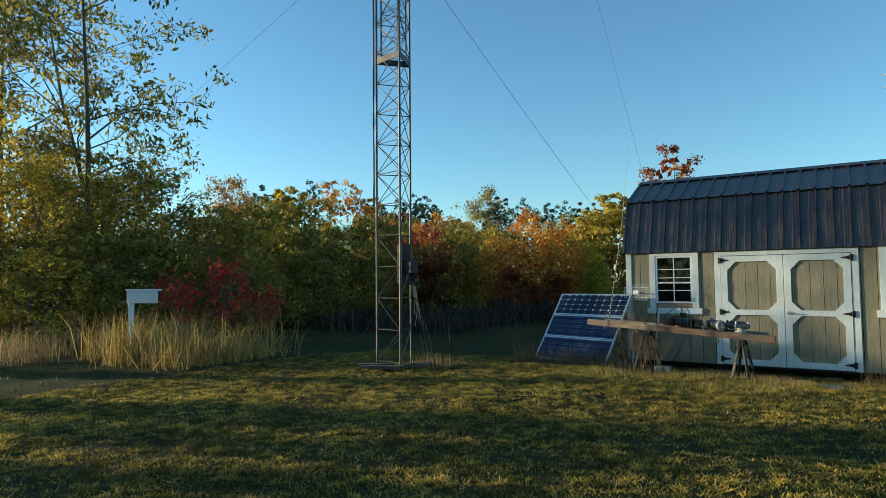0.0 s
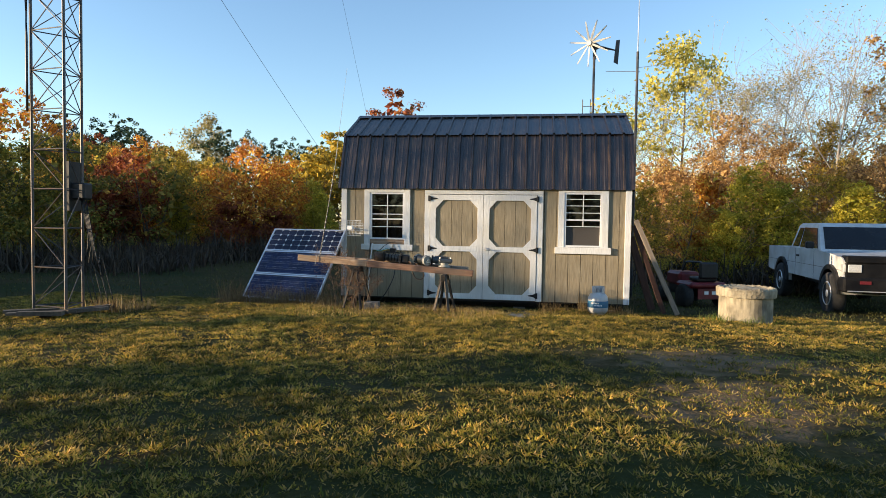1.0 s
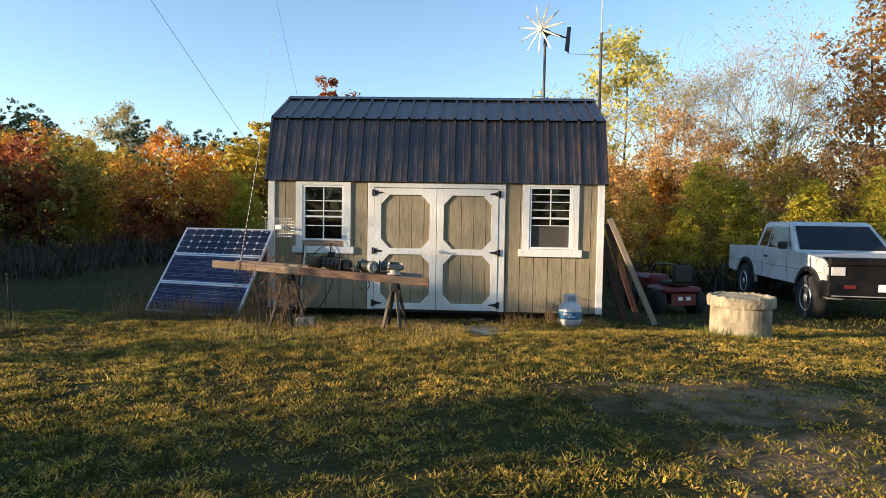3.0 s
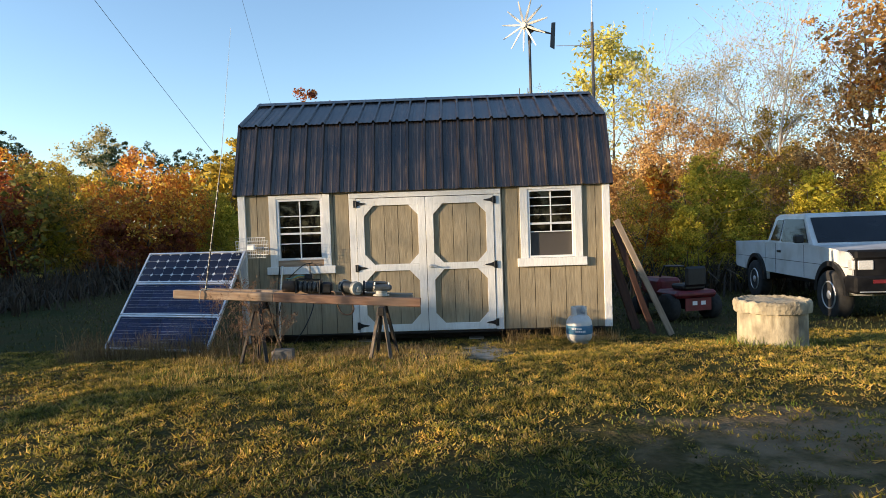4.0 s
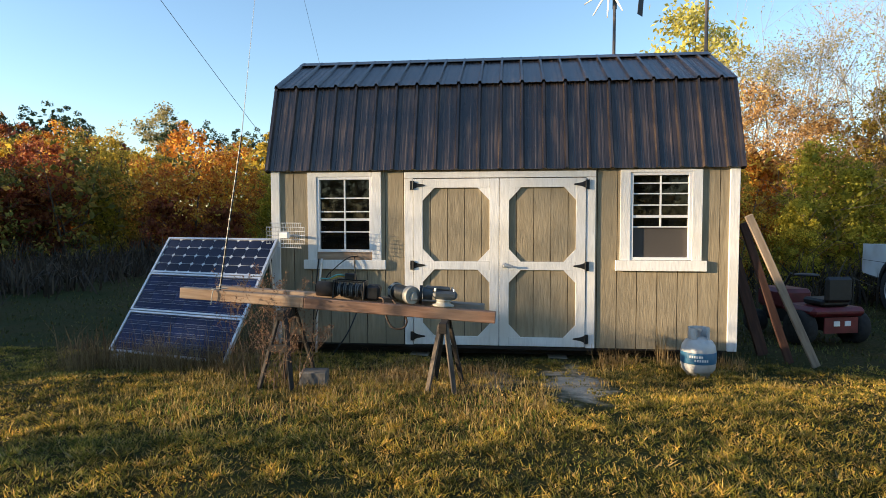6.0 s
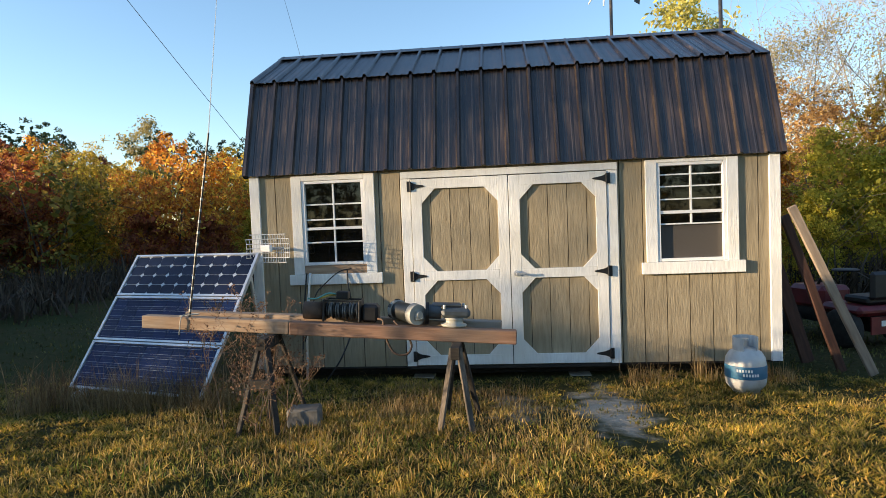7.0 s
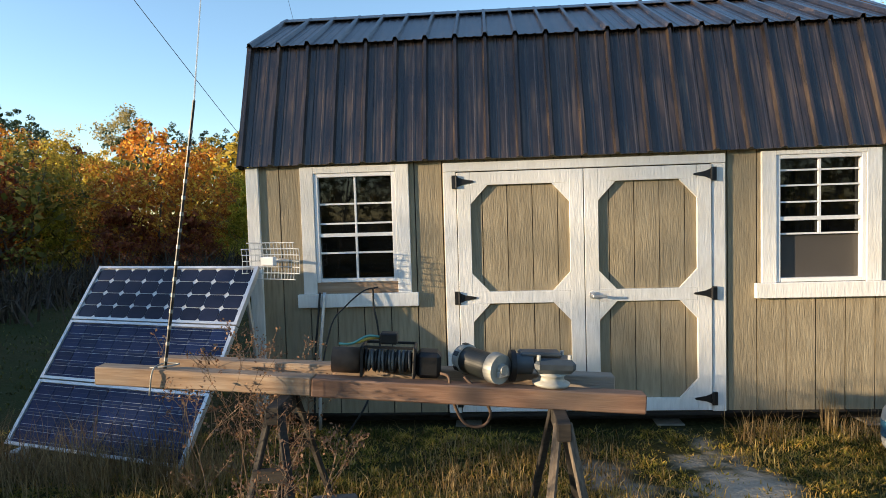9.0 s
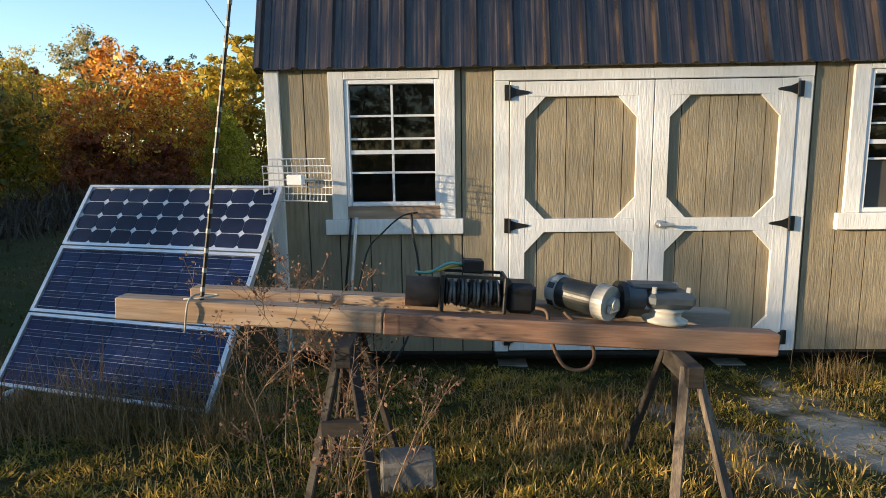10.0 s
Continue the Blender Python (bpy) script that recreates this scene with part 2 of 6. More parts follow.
def lathe(bm, profile, seg=24, m=None):
    """profile: (radius, z) from bottom to top, closed at both ends."""
    rings = []
    for r, z in profile:
        rings.append([bm.verts.new((r * math.cos(6.2832 * k / seg), r * math.sin(6.2832 * k / seg), z)) for k in range(seg)])
    for u, v in zip(rings, rings[1:]):
        for k in range(seg):
            bm.faces.new((u[k], u[(k + 1) % seg], v[(k + 1) % seg], v[k]))
    bm.faces.new(rings[0]), bm.faces.new(rings[-1])
    if m:
        bm.transform(m)
    return bm


# ---- ground ----
def smooth(t):
    t = np.clip(t, 0, 1)
    return t * t * (3 - 2 * t)


def height(x, y):
    x, y = np.asarray(x, float), np.asarray(y, float)
    h = 0.06 + 0.20 * smooth((-0.3 - y) / 2.2) * (0.6 + 0.4 * smooth((x + 4) / 4))
    h = h - 0.06 * smooth((y - 0.5) / 4)
    near = smooth((40 - np.hypot(x, y)) / 20)
    return h + near * (0.018 * np.sin(x * 2.1 + 1.3 * np.sin(y * 1.7)) * np.cos(y * 1.9) + 0.010 * np.sin(x * 5.3 + y * 3.1))


def at_ground(x, y):
    return float(height(x, y))


edge = [-900, -500, -300, -180, -110, -70, -50, -38]
gx = np.concatenate([edge, np.arange(-28, 22.1, 0.3), [30, 42, 60, 90, 140, 220, 380, 900]])
gy = np.concatenate([[-900, -400, -200, -110, -70, -45, -30, -22], np.arange(-16, 16.1, 0.25), [20, 26, 34, 46, 70, 110, 200, 400, 900]])
GX, GY = np.meshgrid(gx, gy)
GV = np.stack([GX, GY, height(GX, GY)], -1).reshape(-1, 3)
nx, ny = len(gx), len(gy)
idx = np.arange(nx * ny).reshape(ny, nx)
GF = np.stack([idx[:-1, :-1], idx[:-1, 1:], idx[1:, 1:], idx[1:, :-1]], -1).reshape(-1, 4)
ground = tagged(quick("ground", GV, GF, GROUND, smooth=True), "uneven autumn lawn of short green and straw-coloured grass with bare soil", "ground", kind="structure")


# ---- shed ----
LEN, DEP, Z0, Z1 = 4.88, 2.44, 0.205, 2.10
shed = thing("garden_shed", (0, 0, 0), 0, "tan wooden barn-style shed with white trim and brown ribbed metal roof", "shed")
OPEN = [(0.507, 1.103, 1.105, 2.0), (3.825, 4.42, 1.125, 2.02), (1.556, 3.374, 0.205, 1.98)]


def minus(x0, x1, z0, z1):
    """The rectangle without the openings, as plain rectangles."""
    out = [(x0, x1, z0, z1)]
    for a, b, c, d in OPEN:
        nxt = []
        for p, q, r, s in out:
            if q <= a or p >= b or s <= c or r >= d:
                nxt.append((p, q, r, s))
                continue
            if p < a:
                nxt.append((p, a, r, s))
            if q > b:
                nxt.append((b, q, r, s))
            u, v = max(p, a), min(q, b)
            if r < c:
                nxt.append((u, v, r, c))
            if s > d:
                nxt.append((u, v, d, s))
        out = nxt
    return out


for r in minus(0.0, LEN, Z0, Z1):
    part("wall_panel", boxed(r[0], r[1], 0.014, 0.09, r[2], r[3]), DARK, shed)
bm = bmesh.new()
prof = [(0, Z0), (DEP, Z0), (DEP, Z1), (DEP - 0.29, 2.97), (DEP / 2, 3.44), (0.29, 2.97), (0, Z1)]
for name, xa, xb in (("left_gable", 0.0, 0.06), ("right_gable", LEN - 0.06, LEN)):
    bm = bmesh.new()
    ring = [[bm.verts.new((x, max(0.092, min(DEP - 0.002, y)), z)) for y, z in prof] for x in (xa, xb)]
    bm.faces.new(ring[0]), bm.faces.new(ring[1])
    for k in range(7):
        bm.faces.new((ring[0][k], ring[0][(k + 1) % 7], ring[1][(k + 1) % 7], ring[1][k]))
    part(name, bm, SIDING, shed)
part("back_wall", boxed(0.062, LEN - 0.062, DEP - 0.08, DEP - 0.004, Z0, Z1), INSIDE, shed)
part("floor_deck", boxed(0.0, LEN, 0.0, DEP, Z0 - 0.03, Z0 - 0.004), DARK, shed)
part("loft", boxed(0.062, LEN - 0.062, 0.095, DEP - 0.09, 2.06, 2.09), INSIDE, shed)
for yy in (0.25, 1.2, 2.15):
    part("skid", boxed(0.05, LEN - 0.05, yy - 0.06, yy + 0.06, 0.07, Z0 - 0.032), DARK, shed)
for xx in (0.2, 1.6, 3.1, 4.6):
    part("block", boxed(xx - 0.1, xx + 0.1, 0.06, 0.46, 0.0, 0.068), CONCRETE, shed)

# siding boards with open grooves
PITCH, OFF = 0.2032, 3.69 - 18 * 0.2032
k = -1
while OFF + k * PITCH < LEN - 0.09:
    xa, xb = max(OFF + k * PITCH + 0.004, 0.085), min(OFF + (k + 1) * PITCH - 0.004, LEN - 0.085)
    k += 1
    if xb - xa < 0.02:
        continue
    for r in minus(xa, xb, Z0 - 0.01, Z1 - 0.03):
        if min(r[1] - r[0], r[3] - r[2]) > 0.004:
            part("siding_board", boxed(r[0], r[1], -0.004, 0.012, r[2], r[3]), SIDING, shed)
for xa, xb in ((-0.012, 0.083), (LEN - 0.083, LEN + 0.012)):
    part("corner_trim", boxed(xa, xb, -0.026, 0.012, Z0 - 0.015, Z1 - 0.035, bev=0.003), TRIM, shed)
part("frieze", boxed(0.086, LEN - 0.086, -0.008, 0.011, 2.068, 2.098), TRIM, shed)

# door surround and the two doors
for xa, xb in ((1.465, 1.557), (3.373, 3.467)):
    part("door_casing", boxed(xa, xb, -0.026, 0.010, Z0 - 0.01, 1.979, bev=0.003), TRIM, shed)
part("door_header", boxed(1.465, 3.467, -0.030, 0.010, 1.981, 2.045, bev=0.003), TRIM, shed)
part("door_sill", boxed(1.47, 3.46, -0.02, 0.02, 0.165, 0.195), DARK, shed)


def barn_door(xa, xb, hinge):
    door = new("door")
    door.parent = shed
    w, z0, z1 = xb - xa, 0.205, 1.972
    st, gx_, gz_ = 0.098, 0.125, 0.135
    for q in range(5):
        u, v = xa + q * w / 5 + 0.003, xa + (q + 1) * w / 5 - 0.003
        part("door_board", boxed(u, v, -0.008, 0.006, z0, z1), SIDING, door)
    part("door_back", boxed(xa, xb, 0.008, 0.03, z0, z1), DARK, door)
    y0, y1 = -0.034, -0.009
    for u, v in ((xa, xa + st), (xb - st, xb)):
        part("stile", boxed(u, v, y0, y1, z0, z1, bev=0.002), TRIM, door)
    rails = ((z0, z0 + 0.092), (1.01, 1.098), (z1 - 0.095, z1))
    for u, v in rails:
        part("rail", boxed(xa + st + 0.001, xb - st - 0.001, y0, y1, u, v, bev=0.002), TRIM, door)
    for lo, hi in ((rails[0][1], rails[1][0]), (rails[1][1], rails[2][0])):
        for sx, cx in ((1, xa + st), (-1, xb - st)):
            for sz, cz in ((1, lo), (-1, hi)):
                bm = bmesh.new()
                tri = [(cx, cz), (cx + sx * gx_, cz), (cx, cz + sz * gz_)]
                f = [bm.verts.new((p, y0 + 0.001, q)) for p, q in tri]
                b = [bm.verts.new((p, y1, q)) for p, q in tri]
                bm.faces.new(f), bm.faces.new(b)
                for a in range(3):
                    bm.faces.new((f[a], f[(a + 1) % 3], b[(a + 1) % 3], b[a]))
                part("gusset", bm, TRIM, door)
    sgn = 1 if hinge == "l" else -1
    hx = xa - 0.001 if hinge == "l" else xb + 0.001
    for z in (1.905, 1.055, 0.29):
        bm = bmesh.new()
        box(bm, hx - sgn * 0.034, hx - sgn * 0.004, -0.044, -0.027, z - 0.048, z + 0.048)
        tube(bm, (hx, -0.046, z - 0.045), (hx, -0.046, z + 0.045), 0.008, seg=8)
        pts = [(hx + sgn * 0.006, z - 0.036), (hx + sgn * 0.045, z - 0.020), (hx + sgn * 0.12, z - 0.007), (hx + sgn * 0.128, z), (hx + sgn * 0.12, z + 0.007), (hx + sgn * 0.045, z + 0.020), (hx + sgn * 0.006, z + 0.036)]
        f = [bm.verts.new((p, -0.040, q)) for p, q in pts]
        b = [bm.verts.new((p, -0.0345, q)) for p, q in pts]
        bm.faces.new(f), bm.faces.new(b)
        for a in range(7):
            bm.faces.new((f[a], f[(a + 1) % 7], b[(a + 1) % 7], b[a]))
        part("hinge", bm, BLACK, door, "black strap hinge")
    return door


barn_door(1.563, 2.471, "l")
right_door = barn_door(2.478, 3.367, "r")
bm = bmesh.new()
tube(bm, (2.527, -0.034, 1.058), (2.527, -0.052, 1.058), 0.026, seg=16)
tube(bm, (2.527, -0.05, 1.058), (2.527, -0.085, 1.058), 0.010, seg=10)
box(bm, 2.521, 2.619, -0.092, -0.080, 1.046, 1.066, bev=0.003)
part("door_handle", bm, ALU, right_door, "brushed metal lever handle")


def shed_window(xa, xb, z0, z1, rows, vert_to, sill, trim_w, lower):
    win = new("window")
    win.parent = shed
    xm = (xa + xb) / 2
    for u, v, p, q in ((xa, xa + 0.03, z0, z1), (xb - 0.03, xb, z0, z1), (xa + 0.031, xb - 0.031, z1 - 0.028, z1), (xa + 0.031, xb - 0.031, z0, z0 + 0.028)):
        part("window_frame", boxed(u, v, -0.022, 0.05, p, q, bev=0.003), VINYL, win)
    for fr, th in rows:
        z = z1 - fr * (z1 - z0)
        part("muntin", boxed(xa + 0.031, xb - 0.031, -0.012 if th > 0.015 else -0.004, 0.02, z - th / 2, z + th / 2), VINYL, win)
    part("mullion", boxed(xm - 0.007, xm + 0.007, -0.006, 0.018, z1 - vert_to * (z1 - z0), z1 - 0.029), VINYL, win)
    pane = part("pane", boxed(xa + 0.031, xb - 0.031, 0.022, 0.026, z0 + 0.029, z1 - 0.029), GLASS, win)
    if lower:
        part("insect_screen", boxed(xa + 0.031, xb - 0.031, 0.0205, 0.0215, z0 + 0.029, z1 - 0.62 * (z1 - z0)), SCREEN, win, "grey insect screen")
    zt, zs0, zs1 = 2.05, sill[0], sill[1]
    for u, v in ((xa - trim_w, xa - 0.001), (xb + 0.001, xb + trim_w)):
        part("casing", boxed(u, v, -0.03, -0.005, zs1 + 0.001, zt, bev=0.002), TRIM, win)
    part("head_casing", boxed(xa, xb, -0.03, -0.005, z1 + 0.001, zt, bev=0.002), TRIM, win)
    bm = bmesh.new()
    sx0, sx1 = xa - trim_w - 0.046, xb + trim_w + 0.05
    box(bm, sx0, sx1, -0.046, -0.005, zs0, zs1, bev=0.004)
    part("window_sill", bm, TRIM, win)
    return win


SCREEN = surf("screen_mesh", ((0.3, (0.055, 0.048, 0.042)), (0.7, (0.075, 0.066, 0.058))), 300, 0.7)
win1 = shed_window(0.50, 1.11, 1.19, 2.0, ((0.28, 0.013), (0.46, 0.013), (0.565, 0.026), (0.73, 0.013)), 0.97, (1.005, 1.105), 0.10, False)
shed_window(3.817, 4.428, 1.122, 2.02, ((0.12, 0.012), (0.24, 0.012), (0.37, 0.012), (0.5, 0.028), (0.62, 0.012)), 0.62, (1.01, 1.118), 0.10, True)
part("filler_board", boxed(0.501, 1.109, -0.016, 0.02, 1.107, 1.188), PLANK, win1, "bare brown board under the raised sash")


# ribbed roof sheets
def roof_sheet(a, b, x0, ribs, name):
    """A steel sheet three feet wide from the line a to the line b (y, z)."""
    a, b = Vector((0, *a)), Vector((0, *b))
    up = (b - a).normalized()
    nrm = Vector((0, -up.z, up.y))
    if nrm.z < 0:
        nrm = -nrm
    sect = []
    for r in range(ribs):
        o = x0 + r * 0.2286
        sect += [(o, 0.0), (o + 0.012, 0.029), (o + 0.034, 0.029), (o + 0.048, 0.0), (o + 0.088, 0.0), (o + 0.095, 0.004), (o + 0.108, 0.004), (o + 0.115, 0.0), (o + 0.156, 0.0), (o + 0.163, 0.004), (o + 0.176, 0.004), (o + 0.183, 0.0)]
    sect.append((x0 + ribs * 0.2286 - 0.0005, 0.0))
    sect = [(min(x, LEN + 0.045), h) for x, h in sect if x < LEN + 0.045]
    bm = bmesh.new()
    rows = []
    for base in (a, b):
        rows.append([bm.verts.new(base + nrm * h + Vector((x, 0, 0))) for x, h in sect])
        rows.append([bm.verts.new(base + nrm * (h - 0.004) + Vector((x, 0, 0))) for x, h in sect])
    n = len(sect)
    for i in range(n - 1):
        bm.faces.new((rows[0][i], rows[0][i + 1], rows[2][i + 1], rows[2][i]))
        bm.faces.new((rows[1][i], rows[1][i + 1], rows[3][i + 1], rows[3][i]))
        bm.faces.new((rows[0][i], rows[0][i + 1], rows[1][i + 1], rows[1][i]))
        bm.faces.new((rows[2][i], rows[2][i + 1], rows[3][i + 1], rows[3][i]))
    for j in (0, n - 1):
        bm.faces.new((rows[0][j], rows[1][j], rows[3][j], rows[2][j]))
    return part(name, bm, ROOF, roof)


roof = new("roof")
roof.parent = shed
EAVE, KINK, RIDGE = (-0.06, 2.066), (0.27, 3.02), (DEP / 2, 3.512)
x = -0.055
while x < LEN + 0.03:
    roof_sheet(EAVE, KINK, x, 4, "roof_sheet")
    roof_sheet((KINK[0] - 0.045, KINK[1] - 0.006), RIDGE, x, 4, "roof_sheet")
    roof_sheet((DEP - EAVE[0], EAVE[1]), (DEP - KINK[0], KINK[1]), x, 4, "roof_sheet")
    roof_sheet((DEP - KINK[0] + 0.045, KINK[1] - 0.006), (RIDGE[0] + 0.001, RIDGE[1]), x, 4, "roof_sheet")
    x += 4 * 0.2286
bm = bmesh.new()
for sg in (-1, 1):
    q = [(0, 0.026), (sg * 0.13, -0.036), (sg * 0.13, -0.042), (0, 0.02)]
    ends = [[bm.verts.new((xx, RIDGE[0] + y, RIDGE[1] + z)) for y, z in q] for xx in (-0.06, LEN + 0.05)]
    for r in range(4):
        bm.faces.new((ends[0][r], ends[0][(r + 1) % 4], ends[1][(r + 1) % 4], ends[1][r]))
    bm.faces.new(ends[0]), bm.faces.new(ends[1])
part("ridge_cap", bm, ROOF, roof)
for xa, xb in ((-0.062, -0.012), (LEN + 0.008, LEN + 0.055)):
    for p, q in ((EAVE, KINK), (KINK, RIDGE), ((DEP - EAVE[0], EAVE[1]), (DEP - KINK[0], KINK[1])), ((DEP - KINK[0], KINK[1]), RIDGE)):
        d = Vector((0, q[0] - p[0], q[1] - p[1]))
        bm = bmesh.new()
        nrm = Vector((0, -d.z, d.y)).normalized()
        if nrm.z < 0:
            nrm = -nrm
        vs = []
        for base in (Vector((0, *p)), Vector((0, *q))):
            for xx in (xa, xb):
                for off in (0.012, -0.06):
                    vs.append(bm.verts.new(base + Vector((xx, 0, 0)) + nrm * off))
        for f in ((0, 1, 3, 2), (4, 5, 7, 6), (0, 1, 5, 4), (2, 3, 7, 6), (0, 2, 6, 4), (1, 3, 7, 5)):
            bm.faces.new([vs[i] for i in f])
        part("rake_trim", bm, ROOF, roof)


# ---- trees ----
def crown_leaves(rng, tips, per, spread, size, droop=0.3, long=1.6):
    """Small bent leaves scattered round the tips."""
    tips = np.asarray(tips)
    n = len(tips) * per
    c = np.repeat(tips, per, 0) + rng.normal(0, 1, (n, 3)) * np.array([spread, spread, spread * 0.7])
    u = rng.normal(0, 1, (n, 3))
    u[:, 2] -= droop
    u /= np.linalg.norm(u, axis=1, keepdims=True)
    v = np.cross(u, rng.normal(0, 1, (n, 3)))
    v /= np.linalg.norm(v, axis=1, keepdims=True) + 1e-9
    s = (size * rng.uniform(0.55, 1.35, n))[:, None]
    V = np.stack([c - u * s * long / 2, c + v * s * 0.5, c + u * s * long / 2, c - v * s * 0.5], 1).reshape(-1, 3)
    F = np.arange(4 * n).reshape(-1, 4)
    return V, F


def limbs(rng, h, spread, stems=1, lean=0.08, first=0.3, n_limbs=9, sub=4, trunk_r=0.06, rise=0.9, top=0.15):
    """Branch segments (a, b, ra, rb) and the tips that bear leaves."""
    segs, tips = [], []
    for s in range(stems):
        off = rng.normal(0, 0.12 * (stems > 1), 2)
        d = np.array([rng.normal(0, lean * (1 + stems * 0.8)), rng.normal(0, lean * (1 + stems * 0.8)), 1.0])
        p, hh = np.array([off[0], off[1], -0.1]), h * rng.uniform(0.8, 1.0)
        steps, pts = 7, []
        for i in range(steps + 1):
            pts.append(p.copy())
            d[:2] += rng.normal(0, lean * 0.6, 2)
            p = p + d * hh / steps
        rad = lambda f: trunk_r * (1 - 0.85 * f)
        for i in range(steps):
            segs.append((pts[i], pts[i + 1], rad(i / steps), rad((i + 1) / steps)))
        tips.append(pts[-1])
        for j in range(n_limbs):
            f = first + (1 - first) * (j + rng.uniform(0, 0.9)) / n_limbs
            i = min(int(f * steps), steps - 1)
            b = pts[i] + (pts[i + 1] - pts[i]) * (f * steps - i)
            a = rng.uniform(0, 6.283)
            ln = spread * (math.sin(math.pi * min(1, (f - first) / (1 - first) * 0.85 + 0.12)) * 0.85 + top) * rng.uniform(0.7, 1.2)
            dr = np.array([math.cos(a), math.sin(a), rise * rng.uniform(0.5, 1.2)])
            mid = b + dr * ln * 0.5
            dr2 = dr + rng.normal(0, 0.3, 3)
            end = mid + dr2 * ln * 0.5
            r = rad(f) * 0.5
            segs += [(b, mid, r, r * 0.65), (mid, end, r * 0.65, r * 0.25)]
            tips += [end, mid + (end - mid) * 0.4]
            for q in range(sub):
                k = rng.uniform(0.25, 1.0)
                b2 = b + (mid - b) * k * 2 if k < 0.5 else mid + (end - mid) * (k * 2 - 1)
                e2 = b2 + (dr * 0.5 + rng.normal(0, 0.6, 3)) * ln * 0.4
                segs.append((b2, e2, r * 0.35, r * 0.12))
                tips.append(e2)
    return segs, tips


def wood(name, segs, mat, parent, seg=5, least=0.004):
    V, F, n = [], [], 0
    ang = np.arange(seg) * 2 * math.pi / seg
    for a, b, ra, rb in segs:
        a, b = np.asarray(a, float), np.asarray(b, float)
        d = b - a
        d /= np.linalg.norm(d) + 1e-9
        s = np.cross(d, (0.3, 0.9, 0.1) if abs(d[2]) > 0.8 else (0, 0, 1))
        s /= np.linalg.norm(s)
        t = np.cross(d, s)
        ring = np.cos(ang)[:, None] * s + np.sin(ang)[:, None] * t
        V += [a + ring * max(ra, least), b + ring * max(rb, least)]
        for k in range(seg):
            F.append((n + k, n + (k + 1) % seg, n + seg + (k + 1) % seg, n + seg + k))
        n += 2 * seg
    return quick(name, np.concatenate(V), F, mat, parent, True)


MADE = {}


def mass_leaves(rng, h, w, shape, clumps, per, size, base):
    """Leaves in many uneven clumps over a crown, each clump rounded, with larger leaves deep inside."""
    t = rng.uniform(0, 1, clumps) ** (0.75 if shape == "cone" else 1.0)
    a = rng.uniform(0, 6.283, clumps)
    if shape == "cone":
        prof = 0.10 + 0.90 * (1 - t) ** 0.85
    elif shape == "bush":
        prof = np.sqrt(np.clip(1 - (t * 1.02 - 0.12) ** 2 * 1.15, 0.03, 1))
    else:
        prof = np.sqrt(np.clip(1 - (2 * t - 0.92) ** 2 * 0.92, 0.05, 1))
    ph = rng.uniform(0, 6.283, 3)
    lump = 1 + 0.20 * np.sin(3 * a + 4 * t + ph[0]) + 0.14 * np.sin(5 * a - 7 * t + ph[1])
    rad = w * prof * lump * rng.uniform(0.30, 1.0, clumps) ** 0.45
    z = h * (base + (1 - base) * t * (1 + 0.06 * np.sin(2 * a + ph[2]))) - 0.03 * h
    c = np.column_stack([rad * np.cos(a), rad * np.sin(a), z])
    rc = w * rng.uniform(0.14, 0.30, clumps) * (0.45 + 0.55 * prof)
    n = clumps * per
    d = rng.normal(0, 1, (n, 3))
    d[:, 2] += 0.25
    d /= np.linalg.norm(d, axis=1, keepdims=True)
    p = np.repeat(c, per, 0) + d * (np.repeat(rc, per) * rng.uniform(0.35, 1.12, n))[:, None] * np.array([1, 1, 0.72])
    nr = d + rng.normal(0, 0.55, (n, 3))
    s = size * rng.uniform(0.5, 1.4, n)
    k = clumps * 7
    q = np.repeat(c, 7, 0) * np.array([0.62, 0.62, 0.92]) + rng.normal(0, 0.10 * w, (k, 3))
    p, nr = np.concatenate([p, q]), np.concatenate([nr, rng.normal(0, 1, (k, 3))])
    s = np.concatenate([s, np.full(k, size * 2.6)])[:, None]
    nr /= np.linalg.norm(nr, axis=1, keepdims=True) + 1e-9
    u = np.cross(nr, rng.normal(0, 1, nr.shape))
    u /= np.linalg.norm(u, axis=1, keepdims=True) + 1e-9
    v = np.cross(nr, u)
    V = np.stack([p - u * s * 0.8, p + v * s * 0.42, p + u * s * 0.8, p - v * s * 0.42], 1).reshape(-1, 3)
    V[:, 2] = np.maximum(V[:, 2], 0.03)
    return V, np.arange(len(V)).reshape(-1, 4)


